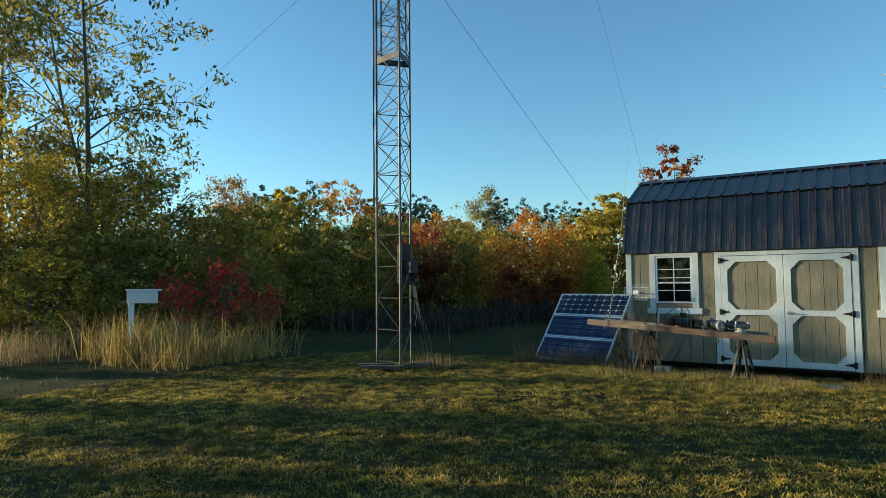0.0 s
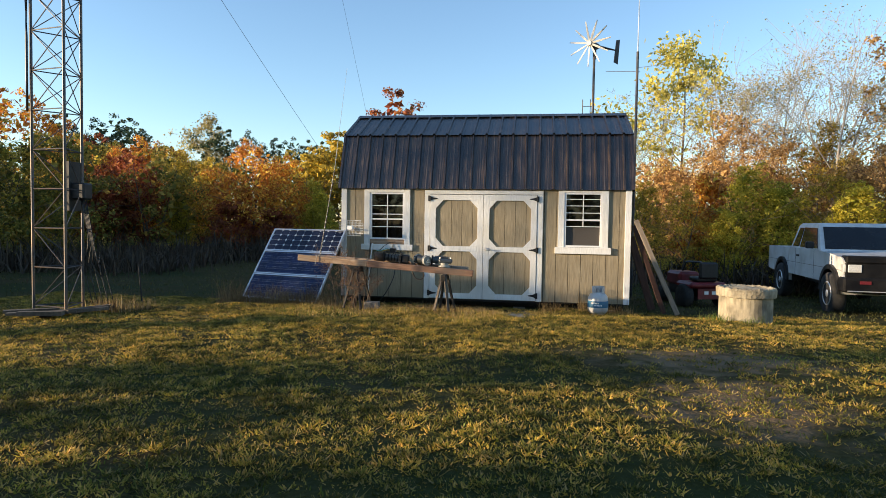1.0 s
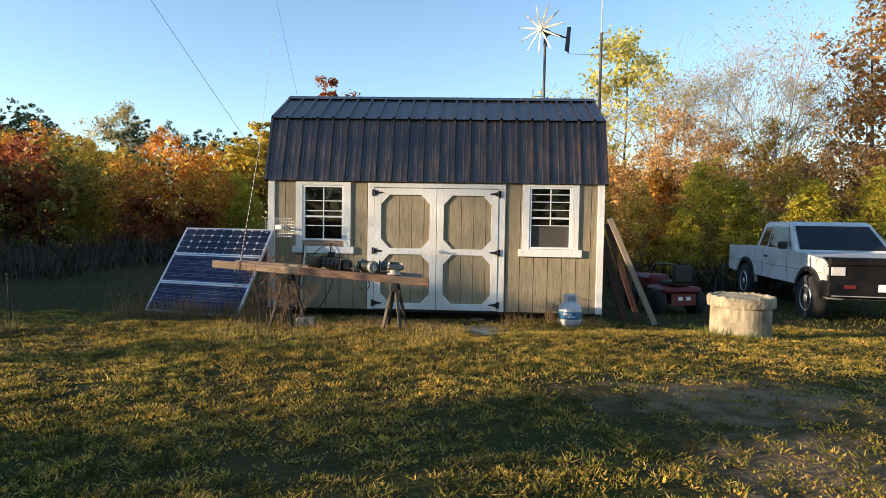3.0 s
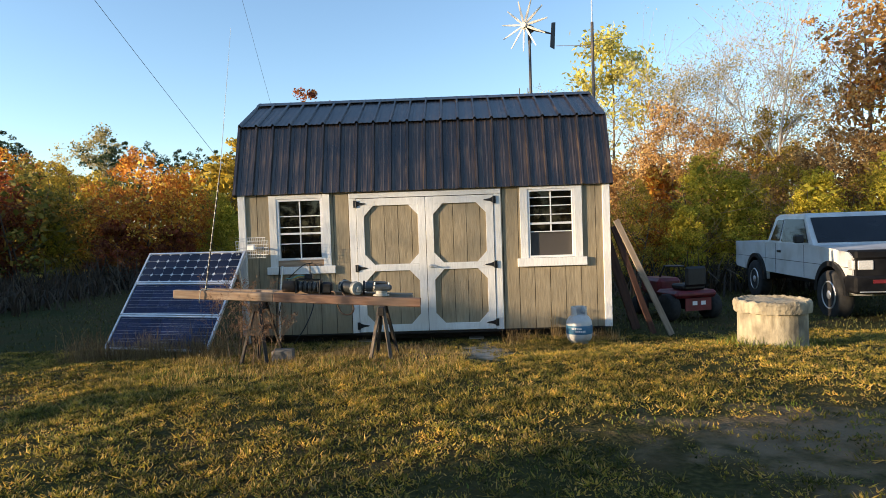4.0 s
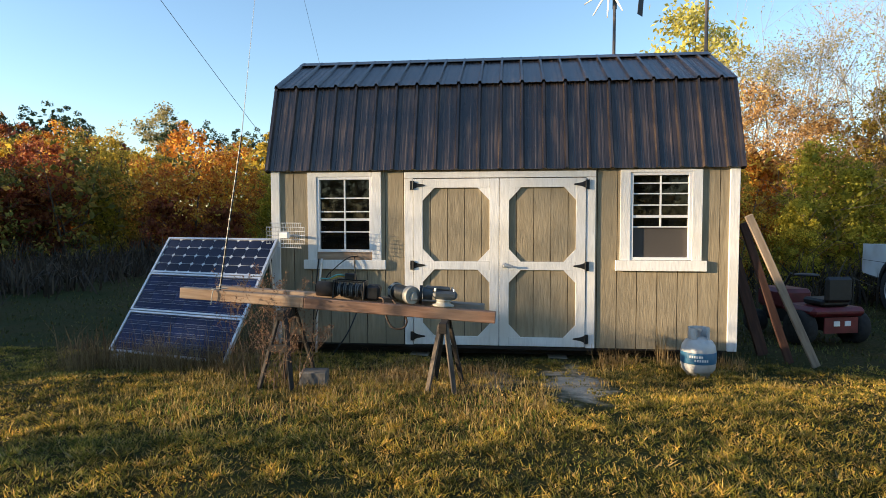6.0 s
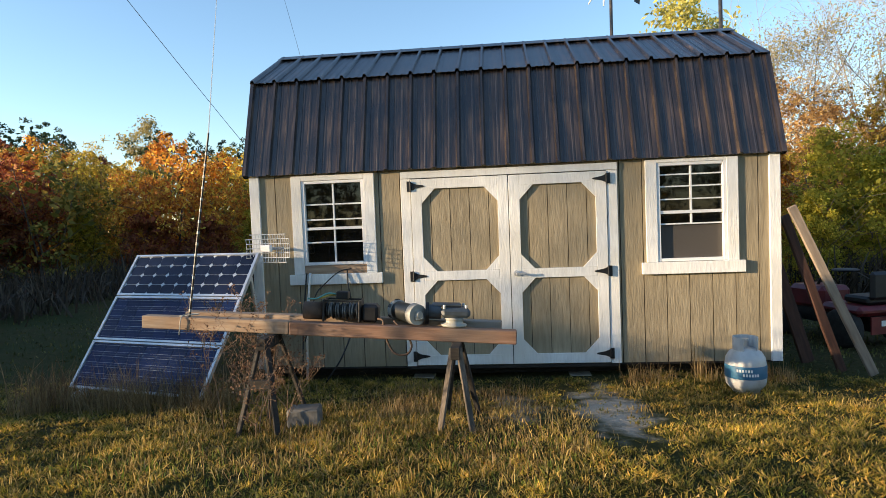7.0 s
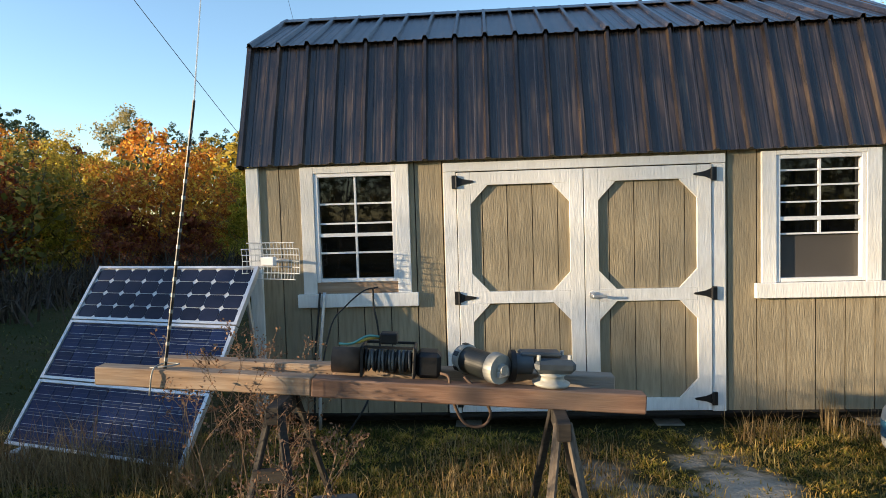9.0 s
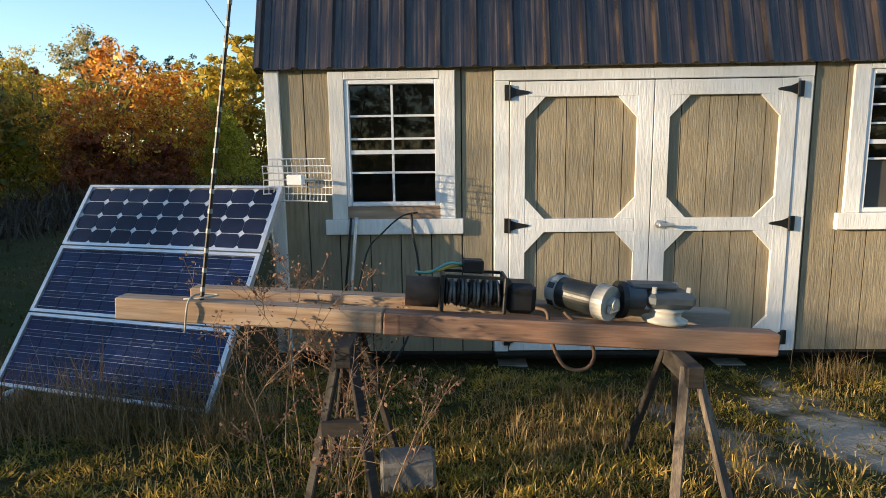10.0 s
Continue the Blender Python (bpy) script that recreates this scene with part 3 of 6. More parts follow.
MASS = dict(
    broad=dict(shape="round", ratio=0.36, clumps=85, per=92, leaf=0.064, base=0.14),
    bush=dict(shape="bush", ratio=0.46, clumps=66, per=92, leaf=0.060, base=0.02),
    cedar=dict(shape="cone", ratio=0.38, clumps=95, per=96, leaf=0.038, base=0.03),
    back=dict(shape="bush", ratio=0.50, clumps=50, per=56, leaf=0.095, base=0.02),
    far=dict(shape="round", ratio=0.30, clumps=50, per=60, leaf=0.115, base=0.2),
    pine=dict(shape="round", ratio=0.22, clumps=34, per=60, leaf=0.11, base=0.42),
)
THIN = dict(
    sapling=dict(spread=0.058, n_limbs=20, sub=4, per=26, puff=0.021, leaf=0.018, first=0.1, rise=0.8, trunk=0.014, top=0.3),
    lacy=dict(spread=0.22, n_limbs=18, sub=8, per=26, puff=0.024, leaf=0.009, long=2.2, first=0.12, rise=0.6, trunk=0.008),
    spray=dict(spread=0.27, n_limbs=13, sub=9, per=34, puff=0.018, leaf=0.0062, long=2.6, first=0.36, rise=0.75, trunk=0.010, droop=0.8),
    sparse=dict(spread=0.20, n_limbs=16, sub=10, per=22, puff=0.026, leaf=0.0048, long=2.4, first=0.3, rise=1.1, trunk=0.008),
    bare=dict(spread=0.24, n_limbs=14, sub=14, per=5, puff=0.02, leaf=0.0045, first=0.2, rise=1.4, trunk=0.008, bark=PALEBARK),
    sumac=dict(spread=0.34, n_limbs=9, sub=5, per=2, puff=0.04, leaf=0.030, long=2.6, first=0.3, rise=0.8, trunk=0.009, stems=3, droop=0.9),
)


def tree(kind, x, y, h, leaves, label, cat="tree", seed=1, wide=1.0):
    """kind: a preset; a second tree of the same kind, leaves and seed is a copy, scaled and turned."""
    key = (kind, leaves.name, seed)
    rng = np.random.default_rng(seed * 97 + len(kind))
    z = at_ground(x, y)
    if key in MADE:
        ob, h0, w0 = MADE[key]
        s, sw = h / h0, h / h0 * wide / w0
        o = copy_thing(ob, pose(x, y, z - 0.05, 0, 0, x * 71 + y * 37) @ Matrix.Diagonal((sw * (1 + 0.1 * math.sin(x * 3)), sw, s, 1)))
        return tagged(o, label, cat)
    ob = thing("tree" if cat == "tree" else "shrub", (x, y, z - 0.05), 0, label, cat)
    if kind in MASS:
        m = MASS[kind]
        w = h * m["ratio"] * wide
        segs, _ = limbs(rng, h * 0.92, w * 0.9, 3 if m["shape"] == "bush" else 1, 0.05, max(m["base"], 0.1), 8, 2, h * 0.011, 0.7, 0.2)
        V, F = mass_leaves(rng, h, w, m["shape"], m["clumps"], m["per"], m["leaf"], m["base"])
        wood("trunk", segs, BARK, ob)
    else:
        pre = THIN[kind]
        segs, tips = limbs(rng, h, h * pre["spread"] * wide, pre.get("stems", 1), 0.07, pre["first"], pre["n_limbs"], pre["sub"], h * pre["trunk"], pre["rise"], pre.get("top", 0.2))
        wood("trunk", segs, pre.get("bark", BARK), ob)
        V, F = crown_leaves(rng, tips, pre["per"], h * pre["puff"], h * pre["leaf"], long=pre.get("long", 1.6), droop=pre.get("droop", 0.3))
        V[:, 2] = np.maximum(V[:, 2], 0.02)
    quick("crown", V, F, leaves, ob)
    MADE[key] = (ob, h, wide)
    return ob


L_GREEN = leaf_mat("leaf_green", ((0.0, (0.10, 0.105, 0.025)), (0.5, (0.23, 0.215, 0.040)), (0.85, (0.40, 0.30, 0.06)), (1, (0.60, 0.37, 0.075))))
L_CEDAR = leaf_mat("leaf_cedar", ((0.0, (0.20, 0.20, 0.025)), (0.5, (0.48, 0.43, 0.05)), (1, (0.80, 0.62, 0.09))), 0.5)
L_PINE = leaf_mat("leaf_pine", ((0.0, (0.027, 0.048, 0.024)), (0.6, (0.060, 0.093, 0.042)), (1, (0.112, 0.135, 0.060))), 0.15)
L_YELLOW = leaf_mat("leaf_yellow", ((0.0, (0.132, 0.110, 0.024)), (0.5, (0.357, 0.245, 0.036)), (1, (0.554, 0.386, 0.072))), 0.4)
L_OLIVE = leaf_mat("leaf_olive", ((0.0, (0.19, 0.165, 0.03)), (0.5, (0.45, 0.335, 0.05)), (1, (0.800, 0.557, 0.075))), 0.5)
L_ORANGE = leaf_mat("leaf_orange", ((0.0, (0.269, 0.092, 0.023)), (0.4, (0.621, 0.221, 0.035)), (0.8, (0.800, 0.414, 0.049)), (1, (0.800, 0.621, 0.098))), 0.35)
L_RED = leaf_mat("leaf_red", ((0.0, (0.137, 0.038, 0.023)), (0.5, (0.329, 0.085, 0.039)), (1, (0.438, 0.190, 0.046))), 0.35)
L_SCARLET = leaf_mat("leaf_scarlet", ((0.0, (0.374, 0.025, 0.025)), (0.6, (0.714, 0.051, 0.043)), (1, (0.612, 0.170, 0.051))), 0.35)
L_BROWN = leaf_mat("leaf_brown", ((0.0, (0.202, 0.110, 0.049)), (0.5, (0.489, 0.276, 0.098)), (1, (0.800, 0.525, 0.196))), 0.4)
L_LEMON = leaf_mat("leaf_lemon", ((0.0, (0.25, 0.24, 0.06)), (0.5, (0.55, 0.50, 0.12)), (1, (0.80, 0.66, 0.16))), 0.5)
L_PALE = leaf_mat("leaf_pale", ((0.0, (0.204, 0.173, 0.077)), (0.5, (0.379, 0.318, 0.129)), (1, (0.554, 0.437, 0.168))), 0.4)


def plant(kind, mat, label, cat, *spots):
    """Each spot: x, y, height, seed and, where it differs, the crown's width."""
    for x, y, h, seed, *wide in spots:
        tree(kind, x, y, h, mat, label, cat, seed, wide[0] if wide else 1.0)


# thicket and trees at the edge of the field
plant("spray", L_GREEN, "tall twin-trunked tree with feathery drooping leaves", "tree", (-17.1, -0.6, 12.6, 1), (-17.5, 0.1, 12.4, 2))
plant("spray", L_OLIVE, "tall thin tree with feathery yellow-green leaves", "tree", (-20.0, -2.1, 12.6, 3), (-21.5, -3.6, 11.6, 3))
plant("lacy", L_OLIVE, "feathery yellow-green tree in the thicket", "tree", (-16.2, -3.4, 5.9, 1, 1.3), (-18.7, -1.6, 7.2, 1, 1.2), (-17.8, -4.3, 6.6, 2, 1.2), (-14.7, -2.5, 4.8, 2, 1.3))
plant("bush", L_OLIVE, "yellow-green shrub at the edge of the lawn", "shrub", (-16.9, -2.9, 4.6, 1), (-19.3, -3.4, 5.2, 2), (-17.0, -0.3, 5.0, 2), (-12.9, -3.9, 2.3, 1, 1.3))
plant("bush", L_YELLOW, "shrub with golden-yellow leaves", "shrub", (-14.6, -1.2, 4.6, 1, 0.9), (-11.7, 0.5, 3.6, 2, 0.95), (-13.0, 0.9, 3.9, 1, 0.8))
plant("bush", L_GREEN, "dark green shrub in the thicket", "shrub", (-12.6, -1.4, 2.9, 1, 1.2), (-13.9, -2.4, 3.0, 2, 1.2), (-15.2, -3.7, 2.6, 1, 1.3), (-13.4, 1.9, 3.3, 2), (-17.4, 5.6, 4.4, 1), (-16.4, 2.6, 4.2, 2))
plant("broad", L_GREEN, "leafy dark green tree in the thicket", "tree", (-17.8, 2.2, 6.1, 1), (-18.6, 6.4, 5.7, 2), (-20.0, 0.8, 6.0, 2))
plant("lacy", L_BROWN, "feathery tree with dull brown leaves", "tree", (-18.6, 4.6, 6.9, 1, 0.8))
plant("sumac", L_SCARLET, "low sumac with scarlet autumn leaves", "shrub", (-9.5, -1.5, 2.0, 1, 0.8), (-10.0, -2.3, 1.75, 2, 0.7), (-8.7, -0.9, 1.5, 2, 0.7))
plant("bush", L_OLIVE, "yellow-green shrub at the edge of the field", "shrub", (-14.9, 4.5, 3.9, 1), (-13.9, 7.0, 4.05, 2, 1.1), (-16.2, 9.0, 4.4, 1))
plant("bush", L_GREEN, "dark green shrub at the edge of the field", "shrub", (-15.5, 6.8, 3.8, 1, 1.1), (-14.1, 9.5, 4.2, 2, 1.1), (-13.3, 5.2, 2.7, 1, 1.2), (-12.9, 8.4, 2.6, 2, 1.2), (-15.6, 11.6, 3.6, 1))
plant("broad", L_RED, "round tree with dark red autumn leaves", "tree", (-13.1, 12.8, 4.3, 1, 1.0), (-14.6, 13.5, 4.2, 2, 1.0))
plant("broad", L_ORANGE, "round tree with orange autumn leaves", "tree", (-13.9, 14.4, 5.2, 2, 0.85), (-16.2, 13.4, 5.0, 2, 0.8))
plant("cedar", L_OLIVE, "pointed yellow-green cedar at the edge of the field", "tree", (-12.6, 15.8, 4.9, 1, 1.1), (-11.7, 14.4, 3.6, 2, 1.1))
plant("broad", L_ORANGE, "round tree with bright orange-red autumn leaves", "tree", (-8.4, 13.8, 4.8, 1, 1.12), (-10.0, 14.9, 3.6, 1, 0.9), (-7.5, 15.2, 4.4, 2, 0.8))
plant("bush", L_RED, "low bush with dark red leaves", "shrub", (-8.6, 12.6, 2.2, 1), (-7.0, 13.2, 2.0, 1), (-13.2, 11.6, 2.4, 1, 1.2), (-15.0, 12.2, 2.6, 1, 1.2))
plant("cedar", L_CEDAR, "bushy green cedar at the edge of the field", "tree", (-6.6, 16.2, 3.3, 1, 1.2), (-5.6, 14.4, 2.9, 2, 1.2), (-11.2, 13.2, 2.3, 1, 1.2))
plant("far", L_OLIVE, "yellow-green tree behind the field", "tree", (-7.0, 21.3, 6.3, 1), (-9.7, 23.9, 5.6, 2), (-4.4, 20.5, 5.6, 2), (-32.2, 21.2, 8.9, 1), (-2.0, 22.0, 5.4, 1))
plant("far", L_ORANGE, "distant tree with dull orange leaves", "tree", (-30.7, 25.5, 9.9, 1), (-29.3, 27.8, 8.6, 1))
plant("far", L_RED, "distant tree with dark red leaves", "tree", (-19.7, 25.4, 6.0, 1, 1.2), (-22.6, 22.6, 6.4, 1, 1.1))
plant("pine", L_PINE, "distant dark green pine", "tree", (-34.6, 21.4, 9.5, 1), (-33.9, 25.2, 10.2, 2), (-29.9, 28.9, 9.0, 1), (-26.5, 29.0, 8.8, 2), (-26.5, 31.5, 9.1, 1), (-30.0, 36.4, 9.5, 2), (-29.8, 32.8, 8.6, 1), (-26.9, 45.3, 10.7, 1, 1.1), (-24.8, 46.4, 10.3, 2), (-23.3, 49.3, 10.2, 1), (-21.0, 48.0, 9.8, 2), (-18.2, 47.0, 9.6, 1))
plant("lacy", L_PALE, "distant slender tree with pale thin leaves", "tree", (-30.5, 45.6, 12.8, 4, 0.75), (-28.0, 44.8, 10.4, 4, 0.7))
plant("far", L_RED, "tree with brick-red leaves behind the shed", "tree", (-4.6, 23.4, 9.3, 2, 0.85))
plant("back", L_GREEN, "dense dark shrub at the back of the thicket", "shrub", *[(-22.5 + 1.5 * i, -4.0 + 2.3 * i + 0.5 * math.sin(i * 2.1), 4.6 + 0.4 * math.sin(i * 1.7), 1 + i % 2) for i in range(8)])
plant("back", L_OLIVE, "dense shrub behind the autumn trees", "shrub", *[(-17.5 + 2.3 * i, 17.0 + 0.9 * i + 0.8 * math.sin(i * 2.6), 4.6 + 0.4 * math.sin(i * 1.9), 1 + i % 2) for i in range(8)])
plant("back", L_GREEN, "dense dark shrub behind the autumn trees", "shrub", *[(-24.0 + 2.6 * i, 16.0 + 1.6 * i, 5.0 + 0.5 * math.sin(i * 1.3), 1 + i % 2) for i in range(9)])
plant("sparse", L_PALE, "tree with thin pale leaves behind the shed", "tree", (-6.4, 29.7, 8.9, 5), (-3.2, 28.2, 8.4, 5))

# trees and thicket behind the truck
plant("lacy", L_LEMON, "tall slender tree with pale yellow leaves", "tree", (10.1, 20.4, 12.4, 6, 0.75))
plant("bare", L_PALE, "bare pale tree with few leaves", "tree", (10.9, 18.0, 7.8, 2), (11.85, 17.7, 7.9, 2), (12.4, 16.4, 8.0, 1), (13.2, 15.0, 8.0, 2), (14.5, 13.2, 7.8, 1), (8.8, 19.5, 7.2, 1), (15.2, 15.4, 8.4, 2), (16.4, 13.0, 8.2, 1))
plant("bare", L_OLIVE, "tall bare forked tree with few yellow leaves", "tree", (12.6, 11.4, 9.0, 3))
plant("sparse", L_PALE, "slender tree with pale thin leaves", "tree", (11.4, 19.4, 8.2, 4, 1.2), (13.6, 17.6, 8.3, 4, 1.2), (12.6, 19.0, 8.2, 5, 1.2), (15.4, 17.2, 8.6, 5, 1.2), (9.6, 22.4, 8.2, 4), (7.6, 23.5, 7.8, 5))
plant("broad", L_BROWN, "tall tree with orange-yellow leaves", "tree", (14.7, 9.6, 8.8, 4, 0.62), (16.6, 10.6, 9.4, 4, 0.7))
plant("broad", L_ORANGE, "tall tree with orange leaves", "tree", (17.0, 9.0, 9.6, 2, 0.7))
plant("lacy", L_BROWN, "tangled reddish-brown thicket tree", "tree", (9.85, 15.2, 5.8, 2, 1.2), (10.7, 13.9, 4.9, 3, 1.3), (11.9, 12.3, 4.9, 2, 1.3), (13.7, 9.1, 4.5, 3, 1.3), (8.6, 15.6, 5.0, 3, 1.2))
plant("lacy", L_YELLOW, "small tree with golden-yellow leaves", "tree", (13.0, 10.7, 4.4, 1, 1.3), (12.9, 13.6, 5.2, 2, 1.2))
plant("bush", L_BROWN, "tangled brown thicket shrub", "shrub", (9.4, 12.2, 3.4, 1), (11.0, 11.4, 3.4, 2), (12.4, 9.4, 3.2, 1), (14.4, 8.6, 3.6, 2), (7.9, 12.6, 3.2, 2), (15.6, 7.6, 3.6, 1))
plant("bush", L_OLIVE, "yellow-green shrub in the thicket", "shrub", (11.7, 9.1, 3.0, 1), (13.2, 7.8, 2.8, 2), (10.2, 10.6, 3.2, 2))
plant("cedar", L_OLIVE, "young yellow-green cedar beside the shed", "tree", (7.15, 6.7, 2.6, 1, 1.15), (6.5, 8.4, 2.9, 2, 1.1))
plant("bush", L_ORANGE, "shrub with dull orange leaves", "shrub", (8.3, 8.4, 3.0, 1, 0.6), (7.9, 7.2, 2.0, 1, 0.6))
plant("cedar", L_CEDAR, "bushy green cedar behind the parked truck", "tree", (9.0, 7.1, 3.15, 1, 1.25), (9.9, 7.3, 2.8, 2, 1.2), (11.5, 6.9, 2.8, 2, 1.3), (12.9, 6.3, 2.9, 1, 1.3), (8.2, 6.3, 2.0, 2, 1.2))
plant("back", L_BROWN, "dense tangled shrub at the back of the thicket", "shrub", *[(6.5 + 1.35 * i, 19.5 - 0.9 * i + 0.7 * math.sin(i * 2.2), 4.2 + 0.5 * math.sin(i * 2.7), 1 + i % 2) for i in range(9)])

# trees towards the low sun, whose shade stripes the lawn
shade_rng = np.random.default_rng(12)
for i in range(12):
    x = -21.0 - 5.0 * shade_rng.uniform()
    y = (-4.1 if i == 0 else -4.55 - 0.82 * i) + 0.351 * x + shade_rng.uniform(-0.14, 0.14)
    tree("sapling", x, y, 4.3 + shade_rng.uniform(0, 1.5) + 0.1 * i, L_OLIVE, "slim yellow-green tree at the edge of the lawn", "tree", 7 + i % 3)
for x, y, h in ((-21.5, -7.8, 5.2), (-23.0, -8.6, 5.1), (-22.0, -8.62, 5.1)):
    tree("sapling", x, y, h, L_OLIVE, "slim yellow-green tree at the edge of the lawn", "tree", 7)
for x, y, h in ((-22.0, -7.95, 4.7),):
    tree("bush", x, y, h, L_OLIVE, "slim yellow-green shrub at the edge of the lawn", "shrub", 5, 0.14)
for x, y, h in ((-24.0, -7.95, 9.4), (-27.0, -8.35, 9.6)):
    tree("sparse", x, y, h, L_OLIVE, "tall thin tree with sparse yellow-green leaves", "tree", 1)
for i in range(13):
    tree("back", -30 + i * 5.5, -34 - 4 * (i % 3), 9 + i % 4, L_GREEN, "leafy dark green tree in the wood behind the lawn", "tree", 1)


# ---- lattice tower ----
TX, TY, FACE, TOP = -2.73, -3.27, 0.56, 22.0
tower = thing("lattice_tower", (TX, TY, at_ground(TX, TY)), 0, "tall galvanised triangular lattice radio tower with guy wires", "radio tower")
camdir = math.atan2(-8.0, 7.05)
cs = [Vector((math.cos(camdir + radians(8 + a)), math.sin(camdir + radians(8 + a)), 0)) for a in (0, 120, 240)]


def lattice(rad, z0, z1, step, rod, leg, legname):
    for c in cs:
        bm = bmesh.new()
        tube(bm, c * rad + Vector((0, 0, z0)), c * rad + Vector((0, 0, z1)), leg, seg=8)
        part(legname, bm, STEEL, tower)
    n = int((z1 - z0) / step)
    for f in range(3):
        a, b = cs[f] * rad, cs[(f + 1) % 3] * rad
        for i in range(n):
            u, v = Vector((0, 0, z0 + i * step + 0.06)), Vector((0, 0, z0 + (i + 1) * step + 0.06))
            bm = bmesh.new()
            tube(bm, a + u, b + u, rod, seg=5)
            if i % 2 == f % 2 or i * step > 2.2:
                tube(bm, a + u, b + v, rod * 0.8, seg=5)
            if i % 2 != f % 2 or i * step > 2.2:
                tube(bm, b + u, a + v, rod * 0.8, seg=5)
            part("brace", bm, STEEL, tower)


lattice(FACE / 3 ** 0.5, 0.06, 8.2, 0.5, 0.008, 0.018, "leg")
lattice(FACE / 3 ** 0.5 * 0.74, 5.0, TOP, 0.36, 0.006, 0.013, "inner_leg")
for f in range(3):
    a, b = cs[f] * FACE / 3 ** 0.5, cs[(f + 1) % 3] * FACE / 3 ** 0.5
    d = (b - a).normalized()
    m = Matrix.Translation((a + b) / 2 + Vector((0, 0, 5.0))) @ d.to_track_quat("X", "Z").to_matrix().to_4x4()
    part("collar_plate", boxed(-FACE / 2, FACE / 2, -0.006, 0.006, -0.05, 0.05, m), STEEL, tower)
m = Matrix.Translation(cs[1] * FACE / 3 ** 0.5)
wbox = part("winch_box", boxed(-0.10, 0.10, -0.10, 0.08, 1.50, 1.72, m, 0.02), BLACK, tower, "black winch motor housing")
part("winch_plate", boxed(-0.17, -0.08, -0.14, 0.14, 1.35, 2.0, m), BLACK, tower)
for i in range(5):
    p = cs[1] * FACE / 3 ** 0.5
    path_tube("cable", [(p.x + 0.02 * i, p.y - 0.03, 1.5), (p.x + 0.08 + 0.05 * i, p.y - 0.02 * i, 1.0 - 0.08 * i), (p.x + 0.02 + 0.06 * i, p.y + 0.02, 0.55 + 0.05 * i), (p.x + 0.1 + 0.08 * i, p.y + 0.05, 0.1)], 0.006, BLACK, tower)
path_tube("conduit", [cs[2] * (FACE / 3 ** 0.5 + 0.05) + Vector((0, 0, z)) for z in (2.6, 5, 8, 12)], 0.016, STEEL, tower)
part("base_plate", boxed(-0.24, 0.24, -0.24, 0.24, 0.0, 0.04, Matrix.Rotation(camdir, 4, "Z")), DARK, tower)
for i, (dx, dy, ln, rz) in enumerate(((0.02, -0.34, 0.75, 30), (-0.25, -0.2, 0.6, 40), (0.28, -0.12, 0.8, 55), (0.35, 0.1, 0.7, 75), (0.1, -0.45, 0.5, 20))):
    part("base_board", boxed(-ln / 2, ln / 2, -0.05, 0.05, 0.052, 0.08 + 0.006 * i, Matrix.Translation((dx, dy, 0)) @ Matrix.Rotation(radians(rz), 4, "Z")), LEGWOOD, tower)


def guy(a, b, r=0.0035):
    a, b = Vector(a), Vector(b)
    pts = []
    for i in range(13):
        f = i / 12
        p = a.lerp(b, f)
        p.z -= 0.15 * math.sin(math.pi * f)
        pts.append(p)
    return tagged(path_tube("guy_wire", pts, r, STEEL), "thin steel guy wire running down from the tower", "guy wire", "tower guy wires")


guy((TX, TY, 7.43), (-0.02, 5.85, 0.05))
guy((TX, TY, 20.74), (-0.97, 9.0, 0.05), 0.003)
guy((TX, TY, 7.69), (-30.4, -0.85, 0.05))


# ---- solar array ----
AW, AH, TILT = 1.53, 1.42, 54.0
rack = thing("panel_rack", (-0.83, -0.79, 0.18), -16.0, "aluminium ground rack tilting three solar panels", "rack")
slope = Matrix.Rotation(radians(TILT), 4, "X")
for x in (-0.66, 0.66):
    part("rail", boxed(x - 0.02, x + 0.02, 0.0, AH, -0.06, -0.012, slope), ALU, rack)
    bm = bmesh.new()
    tube(bm, (x, AH * math.cos(radians(TILT)) - 0.05, AH * math.sin(radians(TILT)) - 0.1), (x, AH * math.cos(radians(TILT)) + 0.15, -0.08), 0.018)
    part("back_leg", bm, ALU, rack)
    part("foot", boxed(x - 0.04, x + 0.04, -0.06, 0.06, -0.12, -0.03), ALU, rack)
PH = (AH - 0.02) / 3


